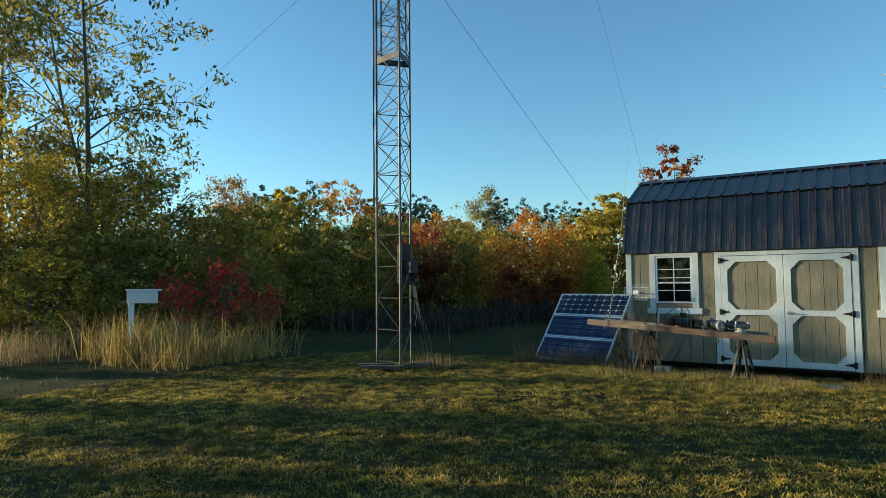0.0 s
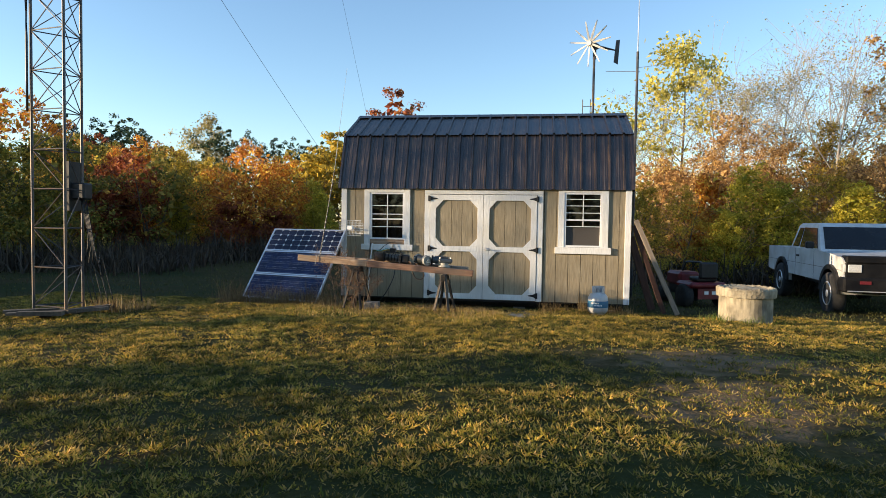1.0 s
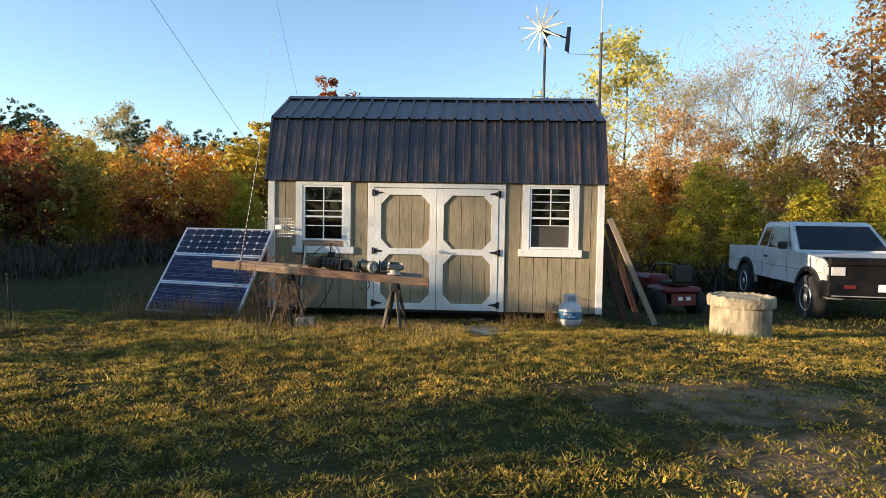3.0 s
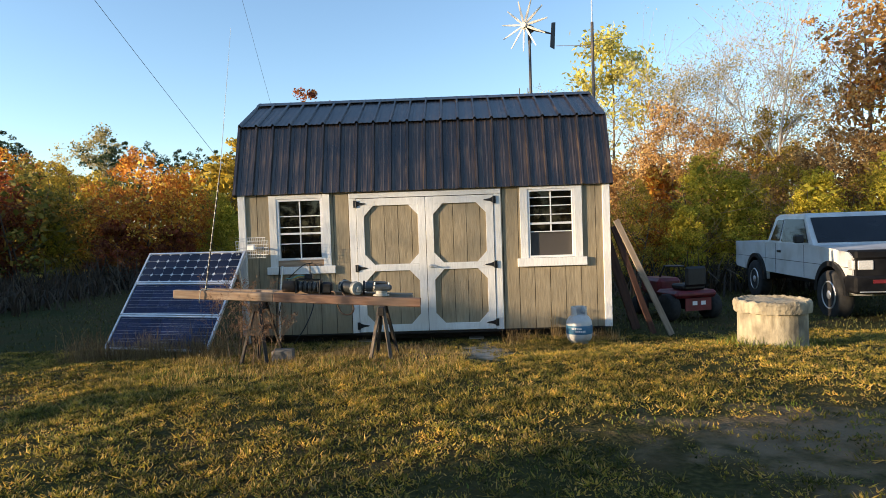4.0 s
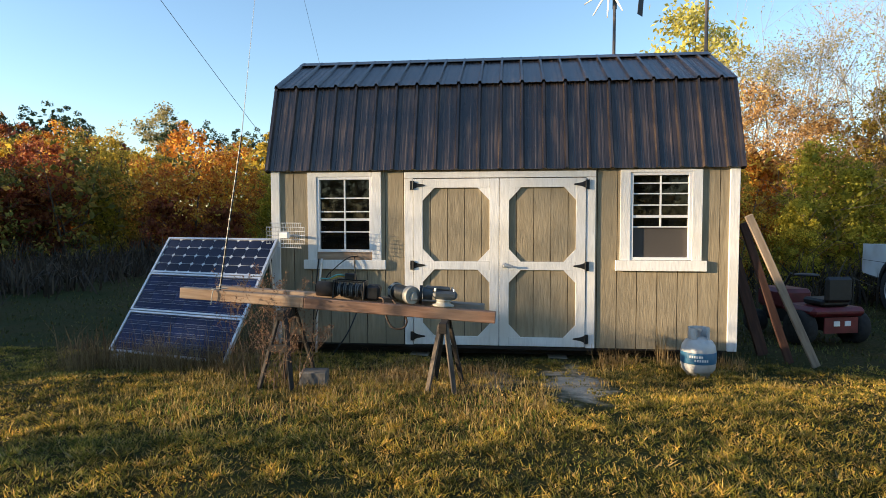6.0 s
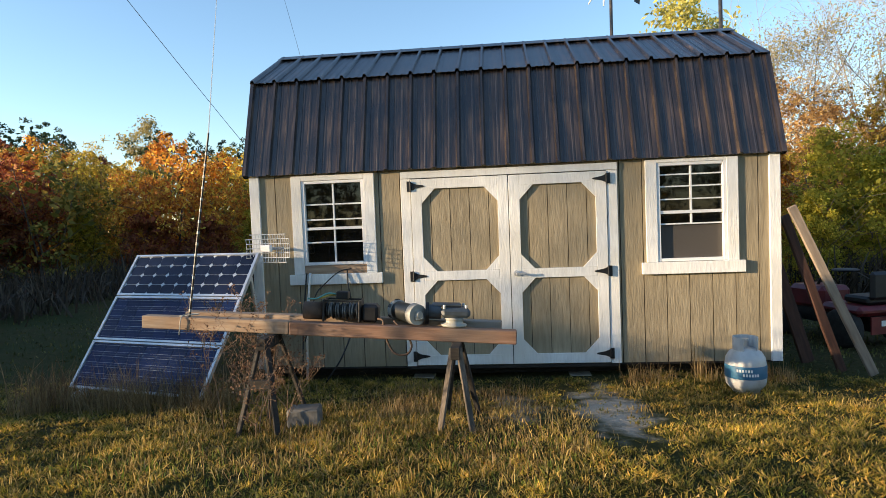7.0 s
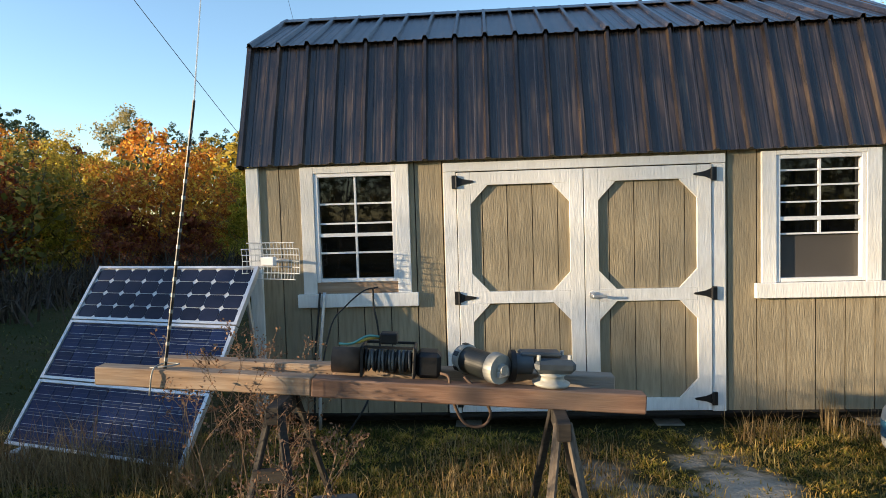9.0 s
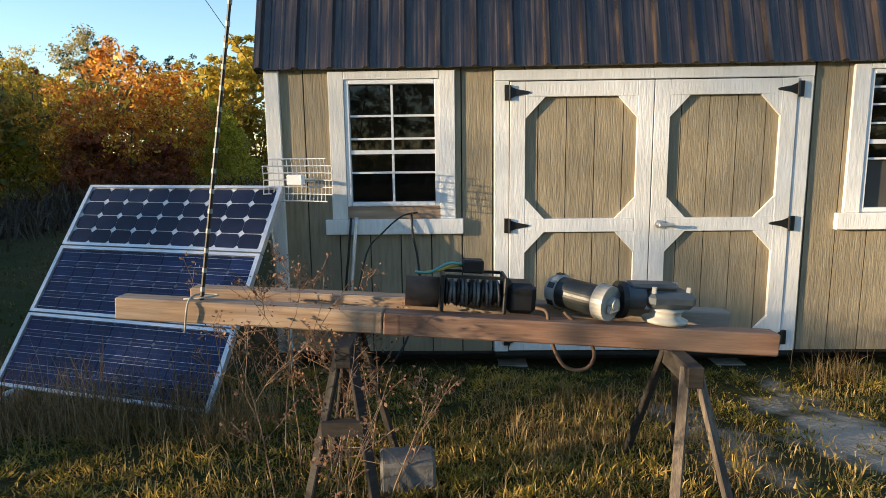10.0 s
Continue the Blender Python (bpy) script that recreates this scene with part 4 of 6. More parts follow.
def solar_panel(i, cell, sheet):
    p = thing("solar_panel", (0, 0, 0), 0, "framed solar panel of dark square cells, leaning towards the sun" if i == 2 else "framed blue solar panel with fine silver lines", "solar panel", "panels on the rack")
    p.matrix_world = pose(-0.83, -0.79, 0.18, 0, 0, -16.0) @ slope @ Matrix.Translation((0, i * (PH + 0.01), 0))
    t = 0.028
    for a in ((-AW / 2, -AW / 2 + t, 0, PH), (AW / 2 - t, AW / 2, 0, PH), (-AW / 2 + t, AW / 2 - t, 0, t * 0.7), (-AW / 2 + t, AW / 2 - t, PH - t * 0.7, PH)):
        part("frame", boxed(*a, -0.012, 0.022), ALU, p)
    part("back_sheet", boxed(-AW / 2 + t, AW / 2 - t, t * 0.7, PH - t * 0.7, -0.008, 0.006), sheet, p)
    w, h = (AW - 2 * t) / 9, (PH - 1.4 * t) / 4
    c = 0.022 if i == 2 else 0.012
    bm = bmesh.new()
    g = 0.0025
    a, b = w / 2 - g, h / 2 - g
    pts = [(-a + c, -b), (a - c, -b), (a, -b + c), (a, b - c), (a - c, b), (-a + c, b), (-a, b - c), (-a, -b + c)]
    bm.faces.new([bm.verts.new((x, y, 0)) for x, y in pts])
    r = bmesh.ops.extrude_face_region(bm, geom=bm.faces[:])
    bmesh.ops.translate(bm, verts=[v for v in r["geom"] if isinstance(v, bmesh.types.BMVert)], vec=(0, 0, 0.003))
    first = part("cell", bm, cell, p)
    for r in range(4):
        for q in range(9):
            o = first if r == q == 0 else new("cell", first.data)
            o.parent = p
            o.location = (-AW / 2 + t + (q + 0.5) * w, t * 0.7 + (r + 0.5) * h, 0.0065)
    if i < 2:
        for q in range(4):
            for s in (0.2, 0.5, 0.8):
                y = t * 0.7 + (q + s) * h
                part("busbar", boxed(-AW / 2 + t, AW / 2 - t, y - 0.0006, y + 0.0006, 0.0096, 0.0102), BACKDARK if s == 0.5 else ALU, p)
    return p


solar_panel(0, CELL_B, BACKDARK)
solar_panel(1, CELL_B, BACKDARK)
solar_panel(2, CELL_A, BACKSHEET)


# ---- sawhorses and timbers ----
def sawhorse(x, y, top, splay, span, label, wooden=None):
    g = at_ground(x, y)
    s = thing("sawhorse", (x, y, g), 0, label, "sawhorse", "sawhorses under the timbers")
    h = top - g
    part("beam", boxed(-0.03, 0.03, -span + 0.04, span - 0.04, h - 0.08, h, bev=0.004), DARK, s)
    for yy, dy in ((-span + 0.09, -0.20), (span - 0.09, 0.20)):
        for sx in (-1, 1):
            a, b = Vector((sx * 0.02, yy, h - 0.012)), Vector((sx * splay, yy + dy, -0.04))
            d = (b - a)
            m = Matrix.Translation((a + b) / 2) @ d.to_track_quat("Z", "X").to_matrix().to_4x4()
            part("leg", boxed(-0.011, 0.011, -0.019, 0.019, -d.length / 2, d.length / 2, m, 0.004), wooden if wooden and yy < 0 else DARK, s)
        if not wooden:
            part("brace", boxed(-splay * 0.5, splay * 0.5, yy - 0.02 * (1 if yy < 0 else -1) + dy * 0.4 - 0.01, yy + dy * 0.4 + 0.012, h * 0.52, h * 0.60), DARK, s)
    return s


sawhorse(0.80, -1.75, 0.836, 0.15, 0.2, "dark weathered wooden sawhorse overgrown with dry weeds")
sawhorse(2.08, -1.75, 0.755, 0.115, 0.2, "weathered wooden sawhorse with pale legs holding two timbers", LEGWOOD)


REDPLANK = surf("stained_plank", ((0.3, (0.13, 0.065, 0.04)), (0.55, (0.23, 0.125, 0.08)), (0.75, (0.33, 0.21, 0.145))), 5, 0.8, bump=0.8, bscale=12, stretch=(0.7, 9, 9), stain=(0.15, 0.11, 0.085), stain_scale=1.6)


def timber(a, b, w, h, label, seam=None):
    a, b = Vector(a), Vector(b)
    d = b - a
    t = thing("timber", (a + b) / 2, 0, label, "timber", "timbers on the sawhorses")
    t.matrix_world = Matrix.Translation((a + b) / 2) @ Matrix.Rotation(math.atan2(d.y, d.x), 4, "Z") @ Matrix.Rotation(-math.atan2(d.z, math.hypot(d.x, d.y)), 4, "Y")
    n = d.length / 2
    if seam is None:
        part("beam", boxed(-n, n, -w / 2, w / 2, -h / 2, h / 2, bev=0.005), PLANK, t)
    else:
        part("beam", boxed(-n, seam - 0.002, -w / 2, w / 2, -h / 2, h / 2, bev=0.005), PLANK, t)
        part("beam", boxed(seam + 0.002, n, -w / 2 - 0.003, w / 2, -h / 2 - 0.004, h / 2 - 0.002, bev=0.006), REDPLANK, t, "reddish-brown stained length of timber")
    return t


timber((-0.128, -1.69, 0.943), (2.478, -1.665, 0.774), 0.085, 0.088, "long weathered timber, grey and reddish-brown, lying across two sawhorses", -0.25)
timber((0.08, -1.48, 0.934), (2.38, -1.45, 0.803), 0.085, 0.088, "long weathered grey timber lying across two sawhorses")

# ---- well tile, gas bottle, leaning boards, block ----
WELLSTONE = surf("old_well_concrete", ((0.3, (0.20, 0.17, 0.115)), (0.5, (0.33, 0.285, 0.20)), (0.7, (0.42, 0.365, 0.26))), 7, 0.95, bump=1.0, bscale=60, stretch=(3, 3, 0.8), stain=(0.09, 0.08, 0.06), stain_scale=3.5)
well = thing("well_casing", (6.2, -1.54, at_ground(6.2, -1.54) - 0.02), 0, "round concrete well casing with a thick chipped concrete lid", "well")
bm = bmesh.new()
lathe(bm, [(0.33, 0), (0.34, 0.03), (0.335, 0.36), (0.33, 0.40)], 40)
part("casing", bm, WELLSTONE, well)
bm = bmesh.new()
lathe(bm, [(0.345, 0.388), (0.370, 0.392), (0.374, 0.41), (0.374, 0.43), (0.376, 0.45), (0.376, 0.47), (0.376, 0.49), (0.366, 0.512), (0.35, 0.518), (0.33, 0.51), (0.31, 0.50), (0.28, 0.495), (0.2, 0.495), (0.02, 0.497)], 110)
for v in bm.verts:
    rim = 0.016 if v.co.z > 0.46 and v.co.xy.length > 0.3 else 0.007
    v.co += Vector((noise.noise(v.co * 26) * 0.008, noise.noise(v.co * 26 + Vector((5, 0, 0))) * 0.008, noise.noise(v.co * 34) * rim))
part("lid", bm, WELLSTONE, well, "chipped round concrete lid")

PAINT = surf("grey_white_paint", ((0.3, (0.50, 0.50, 0.49)), (0.7, (0.62, 0.62, 0.60))), 9, 0.4, bump=0.1, stain=(0.4, 0.38, 0.35), stain_scale=9)
BLUE = surf("blue_label", ((0.3, (0.03, 0.13, 0.24)), (0.7, (0.05, 0.2, 0.33))), 6, 0.45)
tank = thing("gas_bottle", (4.33, -0.65, at_ground(4.33, -0.65)), 0, "white steel propane bottle with a blue label, standing in grass", "gas bottle")
bm = bmesh.new()
lathe(bm, [(0.105, 0.0), (0.105, 0.035), (0.12, 0.04), (0.148, 0.075), (0.155, 0.12), (0.155, 0.24), (0.147, 0.29), (0.12, 0.335), (0.07, 0.362), (0.03, 0.368)], 28)
part("body", bm, PAINT, tank, smooth=True)
bm = bmesh.new()
lathe(bm, [(0.1562, 0.135), (0.1575, 0.14), (0.1575, 0.232), (0.1562, 0.237)], 28)
part("label_band", bm, BLUE, tank, "blue label band with white lettering", True)
bm = bmesh.new()
for z, x0, x1 in ((0.205, -2.35, -1.55), (0.172, -2.05, -1.25)):
    for i in range(6):
        a = x0 + (x1 - x0) * i / 6
        b = a + (x1 - x0) / 9
        v = [bm.verts.new((0.1585 * math.cos(q), 0.1585 * math.sin(q), zz)) for q, zz in ((a, z - 0.011), (b, z - 0.011), (b, z + 0.011), (a, z + 0.011))]
        bm.faces.new(v)
part("lettering_bars", bm, VINYL, tank)
bm = bmesh.new()
n, ring = 22, []
for i in range(19):
    a = 6.2832 * i / n - 0.9
    ring.append([bm.verts.new((r * math.cos(a), r * math.sin(a), z)) for r, z in ((0.095, 0.345), (0.095, 0.455), (0.089, 0.455), (0.089, 0.345))])
for u, v in zip(ring, ring[1:]):
    for k in range(4):
        bm.faces.new((u[k], u[(k + 1) % 4], v[(k + 1) % 4], v[k]))
bm.faces.new(ring[0]), bm.faces.new(ring[-1])
part("collar", bm, PAINT, tank)
bm = bmesh.new()
tube(bm, (0, 0, 0.36), (0, 0, 0.42), 0.018)
tube(bm, (0, 0, 0.42), (0, 0, 0.44), 0.03)
part("valve", bm, ALU, tank)

REDWOOD = surf("reddish_board", ((0.3, (0.045, 0.02, 0.015)), (0.7, (0.10, 0.045, 0.03))), 8, 0.85, bump=0.5, stretch=(5, 5, 0.6))
for i, (top, bot, w, lab) in enumerate((((4.955, -0.08, 1.58), (5.65, -0.05, 0.06), 0.075, "long bare board leaning against the shed's corner"), ((4.95, 0.05, 1.5), (5.47, 0.12, 0.05), 0.075, "reddish-brown board leaning against the shed's corner"), ((4.96, 0.45, 1.3), (5.35, 0.5, 0.05), 0.12, "reddish board leaning against the shed's corner"))):
    a, b = Vector(bot), Vector(top)
    d = b - a
    t = tagged(new("board"), lab, "board", "boards leaning on the shed")
    t.matrix_world = Matrix.Translation(a) @ d.to_track_quat("Z", "Y").to_matrix().to_4x4()
    part("plank", boxed(-0.019, 0.019, -w / 2, w / 2, 0, d.length, bev=0.003), (LUMBER, REDWOOD, REDWOOD)[i], t)

GREYBLOCK = surf("grey_block", ((0.3, (0.10, 0.096, 0.09)), (0.7, (0.19, 0.18, 0.165))), 12, 0.95, bump=0.8, bscale=60)
block = thing("concrete_block", (1.01, -1.72, at_ground(1.01, -1.72)), 8, "grey concrete block lying in the grass", "block")
bm = boxed(-0.11, 0.11, -0.08, 0.08, -0.04, 0.14, bev=0.012)
part("body", bm, GREYBLOCK, block)


# ---- parked pickup truck ----
CARPAINT = surf("white_car_paint", ((0.3, (0.62, 0.63, 0.63)), (0.7, (0.72, 0.72, 0.71))), 3, 0.25, stain=(0.5, 0.48, 0.44), stain_scale=2, spec=0.6)
CARGLASS = surf("dark_car_glass", ((0.3, (0.01, 0.011, 0.013)), (0.7, (0.02, 0.022, 0.025))), 3, 0.06, spec=0.4)
RUBBER = surf("tyre_rubber", ((0.3, (0.012, 0.012, 0.012)), (0.7, (0.03, 0.029, 0.028))), 16, 0.9, bump=0.3)
RED = surf("faded_red_paint", ((0.3, (0.10, 0.012, 0.016)), (0.7, (0.20, 0.022, 0.028))), 6, 0.4)
LAMPG = surf("lamp_glass", ((0.3, (0.45, 0.46, 0.46)), (0.7, (0.62, 0.62, 0.6))), 40, 0.1)

FRONTBLACK = surf("black_vinyl", ((0.3, (0.004, 0.004, 0.005)), (0.7, (0.010, 0.010, 0.011))), 12, 0.75, bump=0.2, spec=0.2)
truck = thing("pickup_truck", (8.45, 1.15, 0.0), 84.0, "white compact pickup truck with a black front guard, parked on grass", "truck")


def arch(u, r=0.44, n=11):
    return [(u - r * math.cos(math.pi * i / n), 0.40 + r * math.sin(math.pi * i / n)) for i in range(n + 1)]


def slab(name, outline, y0, y1, mat, parent, inset=0.0, bev=0.0):
    """A side outline (x, z) drawn out across y."""
    bm = bmesh.new()
    a = [bm.verts.new((x, y0, z)) for x, z in outline]
    b = [bm.verts.new((x, y1, z)) for x, z in outline]
    bm.faces.new(a), bm.faces.new(b)
    n = len(a)
    for i in range(n):
        bm.faces.new((a[i], a[(i + 1) % n], b[(i + 1) % n], b[i]))
    if bev:
        bmesh.ops.bevel(bm, geom=[e for e in bm.edges if abs(e.verts[0].co.y - e.verts[1].co.y) > 0.2], offset=bev, segments=2, affect="EDGES")
    return part(name, bm, mat, parent)


front = [(-0.53, 0.58), (-0.57, 0.68), (-0.55, 0.97), (-0.46, 1.02), (0.1, 1.065), (0.74, 1.10), (2.50, 1.10), (2.52, 0.55)]
slab("cab_body", [(x, z) for x, z in front] + [(0.47, 0.55)] + arch(0.0)[::-1], 0.0, -1.62, CARPAINT, truck)
slab("bed_side", [(2.545, 0.52), (2.545, 1.09), (4.12, 1.09), (4.14, 0.62), (4.1, 0.57), (3.42, 0.53)] + arch(2.95)[::-1], 0.0, -0.07, CARPAINT, truck)
slab("bed_side", [(2.545, 0.52), (2.545, 1.09), (4.12, 1.09), (4.14, 0.62), (4.1, 0.57), (3.42, 0.53)] + arch(2.95)[::-1], -1.55, -1.62, CARPAINT, truck)
part("tailgate", boxed(4.08, 4.13, -1.54, -0.08, 0.55, 1.085, bev=0.006), CARPAINT, truck)
part("bed_front", boxed(2.545, 2.58, -1.54, -0.08, 0.5, 1.085), CARPAINT, truck)
part("bed_floor", boxed(2.59, 4.07, -1.54, -0.08, 0.5, 0.56), BLACK, truck)
lo = [(0.66, -0.03), (2.50, -0.03), (2.50, -1.59), (0.66, -1.59)]
hi = [(1.20, -0.15), (2.38, -0.15), (2.38, -1.47), (1.20, -1.47)]
bm = bmesh.new()
A = [bm.verts.new((x, y, 1.095)) for x, y in lo]
B = [bm.verts.new((x, y, 1.56)) for x, y in hi]
C = [bm.verts.new((1.28 + (x - 1.20) * 0.87, y * 0.94 - 0.05, 1.605)) for x, y in hi]
for u, v in ((A, B), (B, C)):
    for i in range(4):
        bm.faces.new((u[i], u[(i + 1) % 4], v[(i + 1) % 4], v[i]))
bm.faces.new(A), bm.faces.new(C)
part("cab_roof", bm, CARPAINT, truck)


def on_side(a, b, c, d, pts, off):
    """A pane on the face a b c d: pts in its own 0..1 coordinates."""
    a, b, c, d = [Vector(q) for q in (a, b, c, d)]
    nrm = (b - a).cross(d - a).normalized()
    bm = bmesh.new()
    ring = [a.lerp(b, u).lerp(d.lerp(c, u), v) for u, v in pts]
    f = [bm.verts.new(q + nrm * off) for q in ring]
    g = [bm.verts.new(q + nrm * off * 0.2) for q in ring]
    bm.faces.new(f), bm.faces.new(g)
    for i in range(len(f)):
        bm.faces.new((f[i], f[(i + 1) % len(f)], g[(i + 1) % len(f)], g[i]))
    return bm


sa, sb, sc, sd = (2.50, -0.03, 1.095), (0.66, -0.03, 1.095), (1.20, -0.15, 1.56), (2.38, -0.15, 1.56)
part("side_window", on_side(sa, sb, sc, sd, [(0.34, 0.06), (0.92, 0.06), (0.94, 0.88), (0.36, 0.9)], 0.012), CARGLASS, truck)
part("quarter_window", on_side(sa, sb, sc, sd, [(0.08, 0.08), (0.29, 0.08), (0.32, 0.88), (0.12, 0.88)], 0.012), CARGLASS, truck)
part("windscreen", on_side((0.66, -0.03, 1.095), (0.66, -1.59, 1.095), (1.20, -1.47, 1.56), (1.20, -0.15, 1.56), [(0.05, 0.06), (0.95, 0.06), (0.95, 0.92), (0.05, 0.92)], 0.012), CARGLASS, truck)
part("rear_window", on_side((2.50, -1.59, 1.095), (2.50, -0.03, 1.095), (2.38, -0.15, 1.56), (2.38, -1.47, 1.56), [(0.1, 0.12), (0.9, 0.12), (0.9, 0.88), (0.1, 0.88)], 0.012), CARGLASS, truck)
part("grille", boxed(-0.61, -0.53, -1.60, -0.02, 0.66, 0.93, bev=0.01), FRONTBLACK, truck)
part("front_guard", boxed(-0.63, -0.36, -1.60, -0.02, 0.932, 1.05, bev=0.02), FRONTBLACK, truck, "black vinyl hood guard")
part("bumper", boxed(-0.72, -0.42, -1.66, 0.04, 0.455, 0.70, bev=0.03), FRONTBLACK, truck, "black front bumper")
part("bumper_strip", boxed(-0.725, -0.70, -1.6, -0.02, 0.475, 0.49), ALU, truck)
part("licence_plate", boxed(-0.735, -0.721, -0.98, -0.66, 0.56, 0.67), VINYL, truck, "white plate")
for y0, y1 in ((-0.25, -0.05), (-1.57, -1.37)):
    part("headlight", boxed(-0.625, -0.59, y0, y1, 0.78, 0.91, bev=0.008), LAMPG, truck)
    part("fog_light", boxed(-0.735, -0.722, y0 - 0.1, y1 - 0.14, 0.60, 0.65), RED, truck)
part("turn_lamp", boxed(-0.60, -0.46, -0.045, 0.008, 0.78, 0.91, bev=0.008), LAMPG, truck)
part("mirror", boxed(0.84, 0.94, 0.02, 0.16, 1.12, 1.25, bev=0.02), BLACK, truck)
part("door_handle", boxed(1.82, 1.96, 0.001, 0.02, 0.93, 0.97, bev=0.005), BLACK, truck)
for u in (0.92, 2.05):
    part("door_seam", boxed(u - 0.004, u + 0.004, 0.0005, 0.003, 0.56, 1.09), BLACK, truck)
part("side_moulding", boxed(-0.5, 4.1, 0.001, 0.004, 0.80, 0.808), STEEL, truck)
part("chassis", boxed(-0.5, 4.0, -1.3, -0.32, 0.42, 0.56), BLACK, truck)
for u in (0.0, 2.95):
    for yc, sg in ((-0.04, 1), (-1.58, -1)):
        wheel = new("wheel")
        wheel.parent = truck
        wheel.location = (u, yc, 0.37)
        wheel.scale = (1.06, 1.0, 1.06)
        m = Matrix.Rotation(radians(-90 * sg), 4, "X")
        part("tyre", lathe(bmesh.new(), [(0.20, -0.10), (0.32, -0.105), (0.345, -0.075), (0.35, 0.0), (0.345, 0.075), (0.32, 0.105), (0.20, 0.09)], 28, m), RUBBER, wheel, smooth=True)
        part("rim", lathe(bmesh.new(), [(0.198, -0.1), (0.20, 0.09), (0.185, 0.105), (0.17, 0.06), (0.07, 0.05), (0.06, 0.095), (0.01, 0.1)], 20, m), ALU, wheel, "bright alloy rim with dark slots", True)
        for k in range(6):
            b = boxed(-0.022, 0.022, 0.075, 0.15, 0.058, 0.078, m @ Matrix.Rotation(k * 1.0472, 4, "Z"))
            part("rim_slot", b, BLACK, wheel)
    slab("wheel_flare", arch(u, 0.478, 14) + arch(u, 0.40, 14)[::-1], 0.045, 0.0, BLACK, truck)
    slab("wheel_liner", arch(u, 0.437, 14) + arch(u, 0.405, 14)[::-1], -0.004, -0.42, BLACK, truck)

# ---- riding mower and junk in the shade ----
mower = thing("riding_mower", (6.35, 1.35, at_ground(6.35, 1.35)), 15, "old red riding mower with a black seat, parked in shade", "mower")
part("fender", boxed(-0.42, 0.42, -0.35, 0.3, 0.42, 0.55, bev=0.05), RED, mower)
part("hood", boxed(-0.25, 0.25, 0.45, 1.1, 0.4, 0.72, bev=0.06), RED, mower)
part("rear_panel", boxed(-0.26, 0.26, -0.37, -0.352, 0.2, 0.42), RED, mower)
for x in (-0.12, 0.05):
    part("tail_lamp", boxed(x, x + 0.09, -0.38, -0.371, 0.3, 0.37), VINYL, mower)
bm = boxed(-0.22, 0.22, -0.28, 0.12, 0.56, 0.66, bev=0.03)
part("seat", bm, BLACK, mower)
part("seat_back", boxed(-0.21, 0.21, -0.34, -0.25, 0.62, 0.98, bev=0.04), BLACK, mower)
bm = bmesh.new()
tube(bm, (0, 0.5, 0.7), (0, 0.32, 0.95), 0.02)
lathe(bm, [(0.15, 0.94), (0.17, 0.955), (0.15, 0.97)], 18, Matrix.Translation((0, 0.31, 0.0)))
part("steering_wheel", bm, BLACK, mower)
mower.scale = (0.84, 0.84, 0.84)
part("chassis", boxed(-0.2, 0.2, -0.3, 1.0, 0.22, 0.41), BLACK, mower)
for x, y, r in ((-0.42, -0.1, 0.25), (0.42, -0.1, 0.25), (-0.36, 0.95, 0.18), (0.36, 0.95, 0.18)):
    part("wheel", lathe(bmesh.new(), [(r * 0.4, -0.1), (r * 0.9, -0.1), (r, -0.06), (r, 0.06), (r * 0.9, 0.1), (r * 0.4, 0.1)], 20, Matrix.Translation((x, y, r)) @ Matrix.Rotation(radians(90), 4, "Y")), RUBBER, mower, smooth=True)

# ---- wind turbine, mast ----
WHITE = surf("white_blade", ((0.3, (0.58, 0.54, 0.47)), (0.7, (0.70, 0.66, 0.58))), 5, 0.5)
HX, HY, HZ = 4.80, 8.15, 6.72
turb = thing("wind_turbine", (HX + 0.12, HY, at_ground(HX, HY)), 0, "small wind turbine with eleven white blades on a steel pole", "wind turbine")
bm = bmesh.new()
tube(bm, (0, 0, -0.1), (0.02, 0, HZ - 0.35), 0.045, 0.035)
part("pole", bm, STEEL, turb)
bm = bmesh.new()
ax = Vector((-0.55, -0.83, 0)).normalized()
tube(bm, Vector((0.05, 0.1, HZ)) - ax * 0.1, Vector((0.05, 0.1, HZ)) + ax * 0.28, 0.09, 0.07, 14)
tube(bm, (0.03, 0.05, HZ - 0.4), (0.03, 0.05, HZ), 0.05)
part("generator", bm, BLACK, turb)
hub = Vector((0.05, 0.1, HZ)) + ax * 0.33
bm = bmesh.new()
tube(bm, hub - ax * 0.05, hub + ax * 0.05, 0.10, 0.07, 16)
part("hub", bm, WHITE, turb)
sidev = ax.cross(Vector((0, 0, 1))).normalized()
for i in range(11):
    a = 6.2832 * i / 11 + 0.2
    d = sidev * math.cos(a) + Vector((0, 0, 1)) * math.sin(a)
    n = ax.cross(d)
    bm = bmesh.new()
    ring = []
    for f, w, tw in ((0.06, 0.022, 0.5), (0.25, 0.030, 0.35), (0.66, 0.013, 0.12)):
        c = hub + d * f
        wv = n * math.cos(tw) + ax * math.sin(tw)
        tv = ax * 0.008
        ring.append([bm.verts.new(c + wv * s * w + tv * q) for s, q in ((-1, -1), (1, -1), (1, 1), (-1, 1))])
    for u, v in zip(ring, ring[1:]):
        for k in range(4):
            bm.faces.new((u[k], u[(k + 1) % 4], v[(k + 1) % 4], v[k]))
    bm.faces.new(ring[0]), bm.faces.new(ring[-1])
    part("blade", bm, WHITE, turb)
bm = bmesh.new()
t0, t1 = Vector((0.05, 0.1, HZ)), Vector((0.68, 0.55, HZ - 0.02))
tube(bm, t0, t1, 0.05, 0.02)
